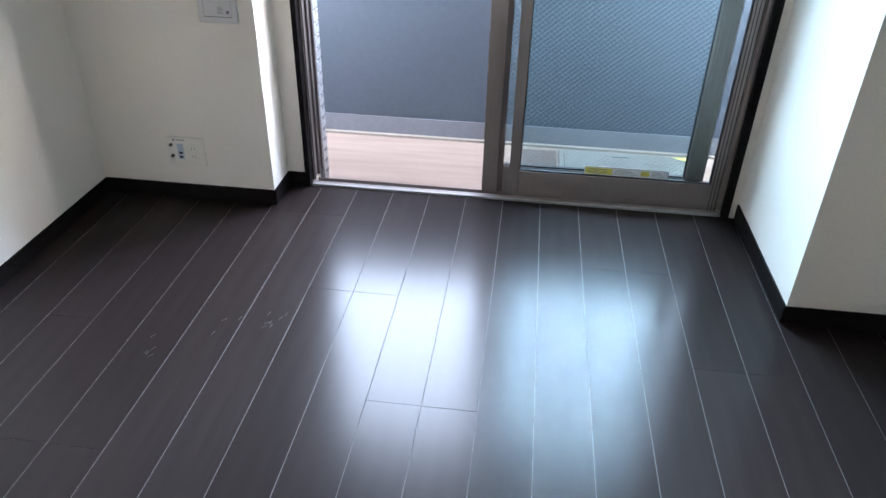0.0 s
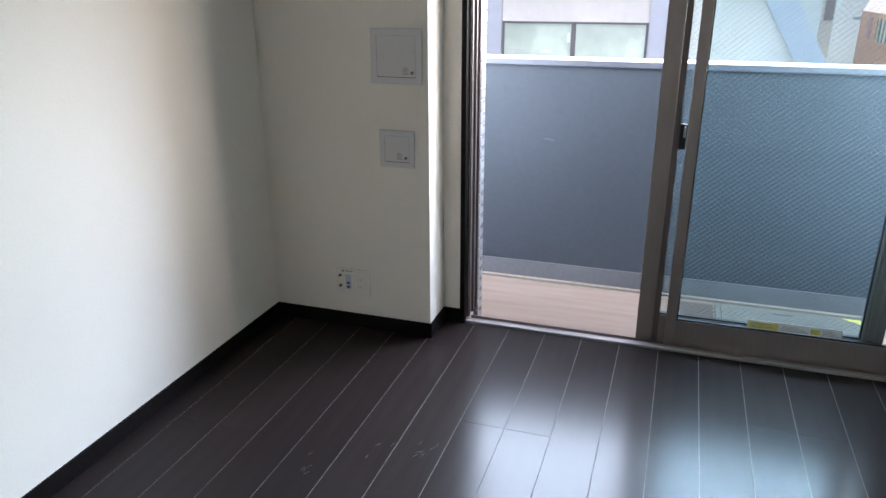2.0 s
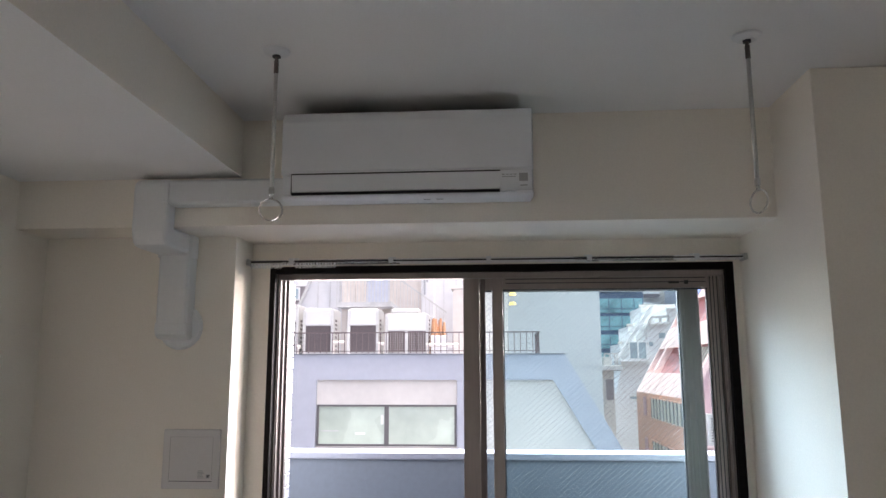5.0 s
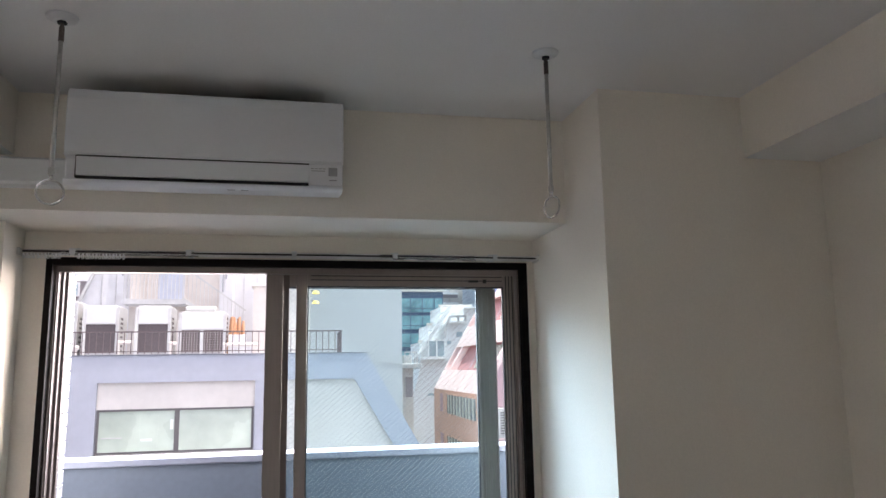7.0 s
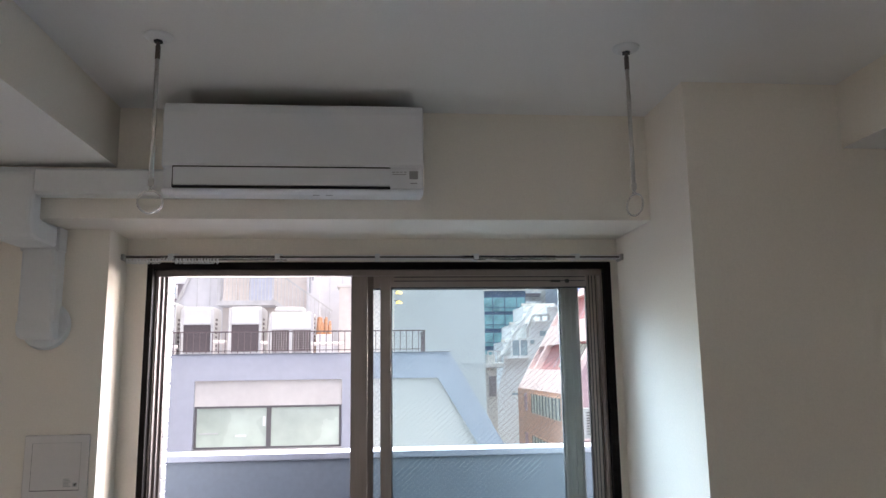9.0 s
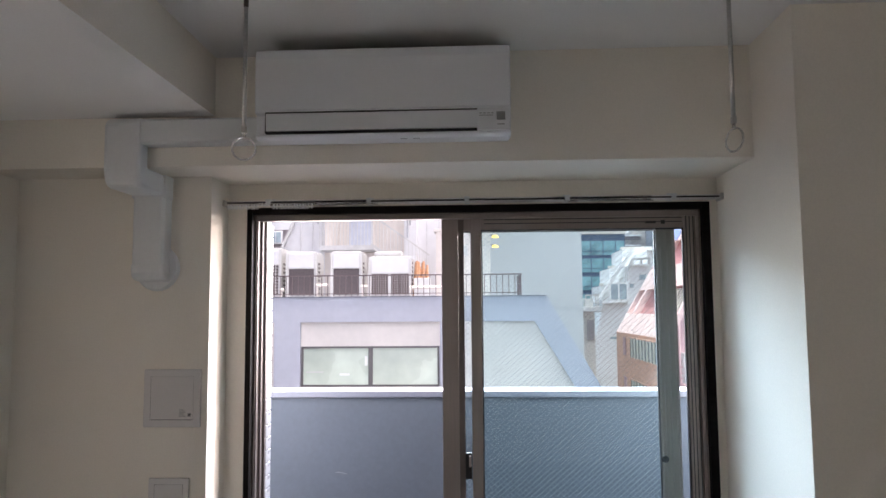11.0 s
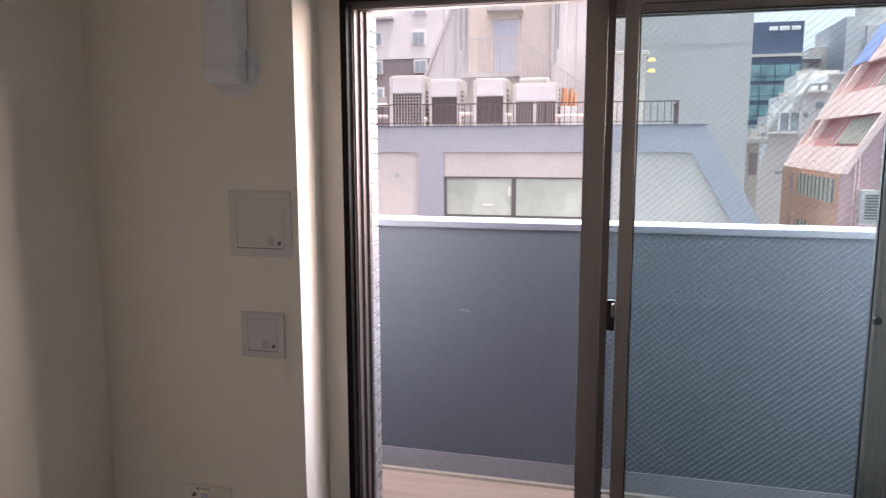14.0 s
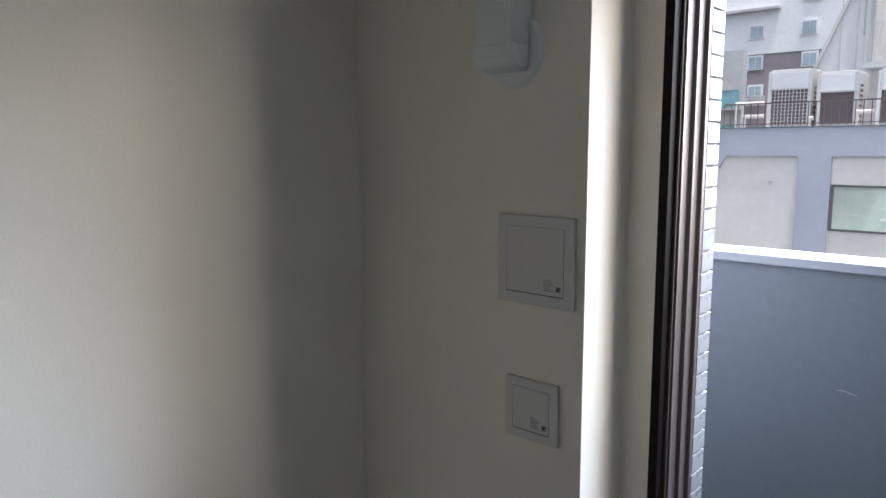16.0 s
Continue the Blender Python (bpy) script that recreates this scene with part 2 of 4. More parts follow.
def tube(bm, a, b, r0, r1=None, sides=12):
    """A round bar from a to b."""
    a, b = Vector(a), Vector(b)
    m = Matrix.Translation((a + b) / 2) @ (b - a).to_track_quat("Z", "Y").to_matrix().to_4x4()
    bmesh.ops.create_cone(bm, cap_ends=True, segments=sides, radius1=r0, radius2=r0 if r1 is None else r1, depth=(b - a).length, matrix=m)


def bar(bm, a, b, half):
    """A square bar from a to b."""
    a, b = Vector(a), Vector(b)
    q = (b - a).to_track_quat("Z", "Y").to_matrix()
    u, v = q.col[0] * half, q.col[1] * half
    lo, hi = [[bm.verts.new(p + s * u + t * v) for s, t in ((1, 1), (-1, 1), (-1, -1), (1, -1))] for p in (a, b)]
    for i in range(4):
        j = (i + 1) % 4
        bm.faces.new((lo[i], lo[j], hi[j], hi[i]))
    bm.faces.new(lo[::-1]), bm.faces.new(hi)


def ring(bm, centre, r, thick, normal, n=28, k=8):
    q = Vector(normal).to_track_quat("Z", "Y").to_matrix()
    rows = []
    for i in range(n):
        a = 2 * math.pi * i / n
        out = q @ Vector((math.cos(a), math.sin(a), 0))
        rows.append([bm.verts.new(Vector(centre) + out * (r + thick * math.cos(2 * math.pi * j / k)) + q.col[2] * thick * math.sin(2 * math.pi * j / k)) for j in range(k)])
    for i in range(n):
        for j in range(k):
            bm.faces.new((rows[i][j], rows[(i + 1) % n][j], rows[(i + 1) % n][(j + 1) % k], rows[i][(j + 1) % k]))


def thing(name, at, label, category, group="", kind=""):
    e = new(name)
    e.empty_display_size = 0.1
    e.location = at
    return tagged(e, label, category, group, kind)


def part(name, bm, mat, parent=None, label="", smooth=False):
    """A bmesh as one mesh object, under a thing or under a part."""
    me = bpy.data.meshes.new(name)
    bmesh.ops.recalc_face_normals(bm, faces=bm.faces)
    bm.to_mesh(me)
    bm.free()
    me.materials.append(mat)
    if smooth:
        for p in me.polygons:
            p.use_smooth = True
    ob = new(name, me)
    if parent:
        ob.parent = parent
        if parent.type == "EMPTY":
            ob.matrix_parent_inverse = Matrix.Translation(-parent.location)
    if label:
        ob["label"] = label
    return ob


def each(name, rows, mat, parent, label="", bevel=0.0):
    """One part for each box."""
    for r in rows:
        part(name, boxes(r, bevel=bevel), mat, parent, label)


def structure(name, bm, mat, label, category):
    return tagged(part(name, bm, mat), label, category, kind="structure")


def piece(name, me, parent, at=(0, 0, 0)):
    """One of many alike pieces on shared mesh data, under a piece of the setting."""
    ob = new(name, me)
    ob.location = at
    ob.parent = parent
    return ob


def mesh_of(name, bm, mat):
    me = bpy.data.meshes.new(name)
    bmesh.ops.recalc_face_normals(bm, faces=bm.faces)
    bm.to_mesh(me)
    bm.free()
    me.materials.append(mat)
    return me


# ---- the room's plan, metres ----
XL, XR, YB = -1.738, 1.71, -0.9          # left wall, right wall, back wall
YP, XP = 2.80, -1.00                    # left pillar: front face, side face
YQ, XQ = 2.283, 0.905                   # right pillar: front face, side face
YW, YO = 2.985, 3.20                    # window wall: inside, outside
ZC, ZBEAM, YBEAM = 2.367, 1.985, 2.605  # ceiling, beam underside, beam front
ZSL, XSL = 2.160, -0.92                 # lowered ceiling along the left wall
ZSR, XSR = 2.155, 1.42                  # boxed beam along the right wall
OX0, OX1, OZ = -0.900, 0.842, 1.864        # window opening
ZT = 2.75

structure("wall_left", boxes((XL - 0.15, XL, YB - 0.15, YO, -0.2, ZT)), WALLPAPER, "off-white papered side wall with soft daylight", "wall")
structure("wall_right", boxes((XR, XR + 0.15, YB - 0.15, YO, -0.2, ZT)), WALLPAPER, "off-white papered side wall in shade", "wall")
# back wall is unseen; set near to throw light back onto the pillars
structure("wall_back_bounce", boxes((XL, XR, YB - 0.15, YB, -0.2, ZT)), WALLPAPER, "unseen off-white back wall, set close to bounce light", "wall")
structure("wall_window", boxes((XL, XP, YP, YO, -0.2, ZBEAM), (XP, OX0 - 0.004, YW, YO, -0.2, ZBEAM), (OX0 - 0.004, OX1 + 0.004, YW, YO, OZ + 0.004, ZBEAM),
                               (OX1 + 0.004, XQ, YW, YO, -0.2, ZBEAM), (XQ, XR, YQ, YO, -0.2, ZT)),
          WALLPAPER, "off-white papered window wall with two pillars", "wall")
structure("beam", boxes((XL, XQ, YBEAM, YO, ZBEAM, ZT)), WALLPAPER, "off-white papered beam over the balcony window", "beam")
structure("ceiling", boxes((XL, XR, YB, YBEAM, ZC, ZT)), CEILING, "plain off-white papered ceiling", "ceiling")
drop = structure("ceiling_drop", boxes((XL, XSL, YB, YBEAM, ZSL, ZC)), CEILING, "lowered off-white ceiling along the side wall", "ceiling")
boxed = structure("boxed_beam", boxes((XSR, XR, YB, YQ, ZSR, ZC)), CEILING, "off-white boxed beam under the ceiling", "beam")
for ob in (drop, boxed):
    ob.data.materials.append(WALLPAPER)
    for f in ob.data.polygons:
        f.material_index = 1 if abs(f.normal.z) < 0.5 else 0
floor = structure("floor", boxes((XL, XR, YB, 3.02, -0.2, -0.0009)), GROOVE, "dark brown glossy plank floor with pale grooves", "floor")
# unseen front, carried up to 13 m to keep the sun off the balcony
structure("shading_front", boxes((-9, XL - 0.15, YO - 0.25, YO, -14, 13), (XR + 0.15, 9, YO - 0.25, YO, -14, 13), (XL - 0.15, XR + 0.15, YO - 0.25, YO, ZT, 13),
                                  (XL - 0.15, XR + 0.15, YO - 0.25, YO, -14, -0.2)), PALEWALL, "unseen pale front of the apartment house, added to shade the balcony", "facade")


# faint worn marks on the boards
scuffs = bmesh.new()
rnd = random.Random(21)
for cx, cy, n in ((-0.76, 2.04, 7), (-1.08, 1.85, 5), (-0.90, 1.98, 3)):
    for k in range(n):
        x, y, a = cx + rnd.uniform(-0.035, 0.035), cy + rnd.uniform(-0.05, 0.05), rnd.uniform(0.6, 1.6)
        bar(scuffs, (x, y, 0.0002), (x + 0.02 * math.cos(a), y + 0.02 * math.sin(a), 0.0002), 0.0006)
structure("floor_scuff", scuffs, SCUFF, "faint pale scuff marks on dark boards", "scuff")


# baseboards, black, standing on the floor
BH, BT = 0.066, 0.008
def skirting(*rows):
    structure("baseboard", boxes(*rows, bevel=0.0015), BLACKWOOD, "black wooden baseboard along the papered wall", "baseboard")
skirting((XL, XL + BT, YB, YP, 0, BH))
skirting((XL + BT, XP + BT, YP - BT, YP, 0, BH))
skirting((XP, XP + BT, YP, YW, 0, BH))
skirting((XP + BT, -0.923, YW - BT, YW, 0, BH))
skirting((XQ - BT, XQ, YQ, YW, 0, BH))
skirting((XQ - BT, XR - BT, YQ - BT, YQ, 0, BH))
skirting((XR - BT, XR, YB, YQ, 0, BH))
skirting((XL + BT, XR - BT, YB, YB + BT, 0, BH))


# ---- the balcony window ----
window = thing("window_1", (0, YW, 0), "bronze aluminium sliding balcony window, half open, in black casing", "window", kind="structure")
CX0, CX1, CZ = -0.922, 0.872, 1.892
part("casing", boxes((CX0, OX0, YW - 0.012, YW + 0.018, 0, CZ), (OX1, CX1, YW - 0.012, YW + 0.018, 0, CZ), (OX0, OX1, YW - 0.012, YW + 0.018, OZ, CZ), bevel=0.002), BLACKWOOD, window, "black wooden casing")
def jamb(x, s):
    """A side of the frame with its sliding tracks; s: +1 when the opening lies towards +x."""
    prof = [(0, 3.004), (0.008, 3.004), (0.008, 3.010), (0.013, 3.012), (0.013, 3.022), (0.006, 3.024), (0.006, 3.064), (0.015, 3.066), (0.015, 3.074), (0.007, 3.076), (0.007, 3.118), (0.016, 3.12), (0.016, 3.135), (0.0, 3.135)]
    return prism([(x + s * a, b) for a, b in prof], (0.02, OZ), "z")
part("window_frame", jamb(OX0, 1), ALU_DIMMED, window)
part("window_frame", jamb(OX1, -1), ALU, window)
part("window_frame", boxes((OX0, OX1, 3.004, 3.135, OZ - 0.010, OZ), (OX0, OX1, 3.064, 3.074, OZ - 0.016, OZ - 0.010), (OX0, OX1, 3.004, 3.012, OZ - 0.022, OZ - 0.010)), ALU, window)
part("window_sill", boxes((OX0, OX1, 2.997, 3.022, -0.004, 0.010), bevel=0.002), ALU, window)
# the lip's reflection of the sky, put into a pale, mostly matt colour
part("sill_nosing", boxes((OX0, OX1, 2.987, 2.997, -0.003, 0.0115), bevel=0.002), SILL_GLINT, window, "aluminium nosing of the threshold, sky glint painted pale")
part("window_sill", boxes((OX0, OX1, 3.022, 3.21, -0.13, -0.075), (OX0, OX1, 3.044, 3.050, -0.075, -0.01), (OX0, OX1, 3.088, 3.094, -0.075, -0.01)), ALU, window)


def sash(x0, x1, y, stile_l, stile_r, pane_material, z0=-0.008, z1=1.852):
    """A sliding sash of width x0 to x1, its middle at y."""
    d = 0.016
    s = part("sash", boxes((x0, x0 + stile_l, y - d, y + d, z0, z1), (x1 - stile_r, x1, y - d, y + d, z0, z1), bevel=0.002), ALU, window)
    part("top_rail", boxes((x0 + stile_l, x1 - stile_r, y - d + 0.003, y + d - 0.003, z1 - 0.052, z1), bevel=0.0015), ALU, s)
    part("bottom_rail", boxes((x0 + stile_l, x1 - stile_r, y - d + 0.003, y + d - 0.003, z0, z0 + 0.128), bevel=0.0015), ALU, s)
    g0, g1, h0, h1 = x0 + stile_l, x1 - stile_r, z0 + 0.128, z1 - 0.052
    part("gasket", boxes((g0, g0 + 0.005, y - 0.008, y + 0.008, h0, h1), (g1 - 0.005, g1, y - 0.008, y + 0.008, h0, h1), (g0 + 0.005, g1 - 0.005, y - 0.008, y + 0.008, h0, h0 + 0.006), (g0 + 0.005, g1 - 0.005, y - 0.008, y + 0.008, h1 - 0.005, h1)), ALU_DARK, s)
    pane = part("pane", boxes((g0 + 0.004, g1 - 0.004, y - 0.0005, y + 0.0005, h0 + 0.004, h1 - 0.004)), pane_material, s)
    return s, (g0, g1, h0, h1)


inner, gi = sash(-0.044, 0.834, 3.047, 0.042, 0.046, GLASS_IN)
outer, go = sash(-0.160, 0.764, 3.091, 0.066, 0.076, GLASS_OUT)

# a dark strip painting the outer stile's shaded side, and the stile's fine profile lines
part("stile_side_shade", boxes((-0.094, -0.071, 3.068, 3.0745, 0.0, 1.845)), ALU_DIMMED, outer, "dark strip for the stile's shaded side")
each("profile_rib", [(x, x + 0.004, 3.071, 3.0752, 0.0, 1.845) for x in (0.692, 0.706, 0.730, 0.752)], ALU, outer)

each("profile_line", [(x, x + 0.0035, 3.0302, 3.0314, 0.0, 1.845) for x in (0.795, 0.808, 0.822)], ALU_DARK, inner)
each("profile_line", [(0.010, 0.782, 3.0332, 3.0344, z, z + 0.003) for z in (1.822, 1.838)], ALU_DARK, inner)

# the wire mesh cast into the outer pane, as diagonal wires
g0, g1, h0, h1 = go
bm = bmesh.new()
step, rise = 0.021, 0.86
for sign in (1, -1):
    k = -90
    while k < 90:
        # the line z = h0 + sign * rise * (x - g0) + k * step, cut to the pane
        c = h0 + k * step
        pts = []
        for x in (g0, g1):
            z = c + sign * rise * (x - g0)
            if h0 <= z <= h1:
                pts.append((x, z))
        for z in (h0, h1):
            x = g0 + sign * (z - c) / rise
            if g0 < x < g1:
                pts.append((x, z))
        if len(pts) == 2:
            bar(bm, (pts[0][0], 3.0925, pts[0][1]), (pts[1][0], 3.0925, pts[1][1]), 0.00044 if sign > 0 else 0.00030)
        k += 1
tagged(part("wire_mesh", bm, WIRE, outer, "diagonal wire mesh in the glass"), kind="stuff")

# crescent lock on the meeting stile, pull on the outer sash
lock = part("crescent_lock", boxes((-0.072, -0.046, 3.056, 3.072, 0.83, 0.93), bevel=0.004), DARK_SLOT, inner, "dark crescent lock")
part("lock_lever", boxes((-0.058, -0.049, 3.036, 3.056, 0.880, 0.922), bevel=0.003), ALU, inner)
bm = bmesh.new()
tube(bm, (0.700, 3.0752, 0.905), (0.700, 3.067, 0.905), 0.014, 0.011, 18)
part("finger_pull", bm, ALU_DARK, outer, smooth=False)
part("maker_plate", boxes((0.640, 0.680, 3.029, 3.0305, 1.817, 1.826), (0.700, 0.715, 3.029, 3.0305, 1.814, 1.829)), BLACK_PRINT, inner)

# the warning strip on the inner pane
strip = thing("warning_sticker", (0.435, 3.044, 0.125), "long white and yellow warning sticker on the window pane", "sticker")
SZ, SX = 0.1275, 0.024
part("backing", boxes((SX + 0.245, SX + 0.590, 3.0440, 3.0455, SZ, SZ + 0.036)), LABEL_WHITE, strip)
part("yellow_field", boxes((SX + 0.249, SX + 0.360, 3.0432, 3.0440, SZ + 0.002, SZ + 0.030)), LABEL_YELLOW, strip)
part("yellow_field", boxes((SX + 0.478, SX + 0.512, 3.0432, 3.0440, SZ + 0.005, SZ + 0.027)), LABEL_YELLOW, strip)
tagged(part("print", boxes(*[(SX + x, SX + x + w, 3.0424, 3.0432, SZ + z, SZ + z + 0.003) for x, w, z in ((0.258, 0.02, 0.012), (0.285, 0.022, 0.015), (0.315, 0.026, 0.011), (0.262, 0.075, 0.023), (0.262, 0.055, 0.006))],
                     *[(SX + 0.366 + 0.004 * i, SX + 0.47 - 0.012 * i, 3.0432, 3.0440, SZ + 0.006 + 0.006 * i, SZ + 0.008 + 0.006 * i) for i in range(4)],
                     *[(SX + 0.520, SX + 0.580 - 0.008 * i, 3.0432, 3.0440, SZ + 0.006 + 0.006 * i, SZ + 0.008 + 0.006 * i) for i in range(4)]), GREY_PRINT, strip, "unreadable printed lines"), kind="stuff")


# ---- curtain rail with its runners ----
rail = thing("curtain_rail", (-0.05, 2.93, 1.90), "silver curtain rail with bunched white runners, no curtain", "curtain rail")
bm = bmesh.new()
for z in (1.896, 1.9065):
    box(bm, -0.985, 0.895, 2.912, 2.930, z, z + 0.003, 0.0008)
box(bm, -0.985, 0.895, 2.924, 2.930, 1.899, 1.9065)
part("rail", bm, RAIL_SILVER, rail)
part("rail", boxes((-0.985, 0.895, 2.948, 2.962, 1.896, 1.908), bevel=0.0015), RAIL_SILVER, rail)
part("rail_slot", boxes((-0.984, 0.894, 2.9225, 2.9238, 1.8992, 1.9063)), DARK_SLOT, rail, "dark slot between the rail's lips")
for x in (-0.82, -0.430, -0.055, 0.325, 0.722):
    part("bracket", boxes((x - 0.010, x + 0.010, 2.908, YW, 1.906, 1.914), (x - 0.010, x + 0.010, 2.975, YW, 1.895, 1.925), (x - 0.009, x + 0.009, 2.9085, 2.9115, 1.893, 1.915), bevel=0.0008), WHITE_PLASTIC, rail)
for x in (-0.998, 0.893):
    part("end_cap", boxes((x, x + 0.012, 2.906, 2.968, 1.890, 1.914), bevel=0.003), STEEL, rail)
rnd = random.Random(4)
bm = bmesh.new()
box(bm, -0.0025, 0.0025, -0.004, 0.004, -0.007, 0.0, 0.001)
ring(bm, (0, 0, -0.0120), 0.0050, 0.0019, (0.5, 1, 0), 12, 6)
runner_mesh = mesh_of("runner", bm, WHITE_PLASTIC)
for i in range(30):
    r = new("runner", runner_mesh)
    r.parent = rail
    r.matrix_parent_inverse = Matrix.Translation(-rail.location)
    r.location = (-0.978 + i * 0.0112 + rnd.uniform(-0.0015, 0.0015), 2.921, 1.896 + (0.004 if 10 < i < 16 else 0.0))
    r.rotation_euler = (0, rnd.uniform(-0.15, 0.15) + (1.1 if 10 < i < 16 else 0.0), rnd.uniform(-0.4, 0.4))


# ---- air conditioner on the beam ----
ac = thing("air_conditioner", (-0.31, YBEAM, 2.005), "white wall-mounted air conditioner with closed flap on the beam", "air conditioner")
AX0, AX1 = -0.711, 0.092
body = [(YBEAM - 0.002, 2.052), (2.46, 2.028), (2.415, 2.023), (2.394, 2.028), (2.387, 2.035), (2.413, 2.042), (2.405, 2.101), (2.386, 2.106), (2.384, 2.290), (2.392, 2.308), (2.41, 2.314), (YBEAM - 0.002, 2.314)]
part("body", prism(body, (AX0, AX1), "x", 0.003), AC_PLASTIC, ac)
part("front_panel", prism([(2.383, 2.108), (2.380, 2.114), (2.379, 2.275), (2.383, 2.298), (2.3835, 2.298), (2.3835, 2.108)], (AX0 + 0.004, AX1 - 0.004), "x", 0.0005), AC_PLASTIC, ac)
part("flap", prism([(2.400, 2.045), (2.386, 2.047), (2.382, 2.101), (2.388, 2.1025), (2.402, 2.096)], (AX0 + 0.036, AX1 - 0.104), "x", 0.001), AC_PLASTIC, ac)
part("air_slot", boxes((AX0 + 0.036, AX1 - 0.104, 2.386, 2.412, 2.0365, 2.0445)), DARK_SLOT, ac, "dark air slot under the flap")
part("air_slot", boxes((AX0 + 0.033, AX0 + 0.036, 2.386, 2.41, 2.040, 2.105), (AX1 - 0.104, AX1 - 0.102, 2.386, 2.41, 2.040, 2.105), (AX0 + 0.036, AX1 - 0.104, 2.3848, 2.40, 2.1035, 2.1062)), DARK_SLOT, ac)
part("display_panel", boxes((AX1 - 0.105, AX1 - 0.004, 2.3835, 2.41, 2.036, 2.105), bevel=0.002), AC_PLASTIC, ac)
part("label", boxes((AX1 - 0.045, AX1 - 0.018, 2.3825, 2.3835, 2.068, 2.094)), GREY_PRINT, ac)
each("print", [(AX1 - 0.098 + 0.012 * i, AX1 - 0.090 + 0.012 * i, 2.3825, 2.3835, 2.089, 2.0915) for i in range(4)] + [(AX1 - 0.098, AX1 - 0.055, 2.3825, 2.3835, 2.082, 2.084), (AX1 - 0.042, AX1 - 0.020, 2.3825, 2.3835, 2.053, 2.056)], GREY_PRINT, ac)
part("intake_grille", boxes((AX0 + 0.03, AX1 - 0.03, 2.42, 2.59, 2.314, 2.317), *[(AX0 + 0.03, AX1 - 0.03, 2.43 + 0.018 * i, 2.434 + 0.018 * i, 2.317, 2.321) for i in range(9)]), DARK_SLOT, ac)
for x in (-0.255, -0.215):
    part("lens", boxes((x, x + 0.022, 2.415, 2.423, 2.0225, 2.0255), bevel=0.001), GREY_PRINT, ac)

# ---- pipe cover from the air conditioner down the pillar ----
duct = thing("pipe_cover", (-1.2, YP, 1.6), "white plastic pipe cover running round the beam to a wall rosette", "pipe cover")
part("straight_cover", prism([(2.604, 2.052), (2.548, 2.052), (2.540, 2.060), (2.540, 2.130), (2.548, 2.138), (2.604, 2.138)], (-1.150, AX0 + 0.003), "x", 0.0015), WHITE_PLASTIC, duct)
part("elbow", prism([(2.603, 2.145), (2.552, 2.145), (2.530, 2.122), (2.530, 1.955), (2.548, 1.912), (2.580, 1.905), (2.735, 1.905), (2.735, 1.983), (2.603, 1.983)], (-1.275, -1.148), "x", 0.014), WHITE_PLASTIC, duct, "moulded corner piece")
part("elbow", boxes((-1.272, -1.143, 2.733, YP - 0.001, 1.897, 1.982), bevel=0.006), WHITE_PLASTIC, duct)
part("straight_cover", prism([(-1.266, YP - 0.001), (-1.266, 2.742), (-1.256, 2.730), (-1.158, 2.730), (-1.148, 2.742), (-1.148, YP - 0.001)], (1.625, 1.90), "z", 0.0015), WHITE_PLASTIC, duct)
part("end_cap", prism([(YP - 0.001, 1.66), (2.729, 1.66), (2.729, 1.632), (2.736, 1.612), (2.752, 1.601), (2.774, 1.597), (YP - 0.001, 1.597)], (-1.2668, -1.1472), "x", 0.008), WHITE_PLASTIC, duct, "rounded end cap")
bm = bmesh.new()
tube(bm, (-1.196, YP - 0.0005, 1.645), (-1.196, YP - 0.016, 1.645), 0.084, 0.076, 40)
part("rosette", bm, WHITE_PLASTIC, duct, "round wall rosette")


# ---- pole hangers under the ceiling ----
hanger = thing("pole_hanger", (-0.632, 2.05, ZC), "slim steel laundry pole hanger with clear ring under the ceiling", "laundry hanger", "ceiling pole hangers")
HX0, HY0 = -0.632, 2.05
bm = bmesh.new()
tube(bm, (HX0, HY0, ZC - 0.0005), (HX0, HY0, ZC - 0.006), 0.038, 0.036, 36)
tube(bm, (HX0, HY0, ZC - 0.006), (HX0, HY0, ZC - 0.014), 0.036, 0.022, 36)
part("ceiling_plate", bm, WHITE_PLASTIC, hanger, "white round ceiling plate")
bm = bmesh.new()
tube(bm, (HX0, HY0, ZC - 0.014), (HX0, HY0, ZC - 0.019), 0.012, 0.012, 6)
part("lock_nut", bm, ALU_DARK, hanger, "dark lock nut")
bm = bmesh.new()
tube(bm, (HX0, HY0, ZC - 0.019), (HX0, HY0, ZC - 0.028), 0.0042, 0.0055, 14)
tube(bm, (HX0, HY0, ZC - 0.028), (HX0, HY0, ZC - 0.066), 0.0062, 0.0062, 14)
for k in range(9):
    tube(bm, (HX0, HY0, ZC - 0.031 - 0.004 * k), (HX0, HY0, ZC - 0.033 - 0.004 * k), 0.0067, 0.0067, 14)
part("threaded_neck", bm, KNURL, hanger, "dark knurled neck")
bm = bmesh.new()
tube(bm, (HX0, HY0, ZC - 0.066), (HX0, HY0, 1.975), 0.0056, 0.0056, 16)
part("rod", bm, STEEL, hanger, smooth=True)
part("catch", boxes((HX0 - 0.007, HX0 + 0.007, HY0 - 0.0055, HY0 + 0.0055, 1.955, 1.975), bevel=0.002), STEEL, hanger)
bm = bmesh.new()
tube(bm, (HX0, HY0, 1.955), (HX0, HY0, 1.945), 0.0040, 0.0050, 12)
part("ring_neck", bm, CLEAR_RING, hanger, smooth=True)
bm = bmesh.new()
ring(bm, (HX0, HY0, 1.9135), 0.0300, 0.0027, (0.25, -1, 0.05), 40, 10)
part("ring", bm, CLEAR_RING, hanger, "clear plastic ring", smooth=True)
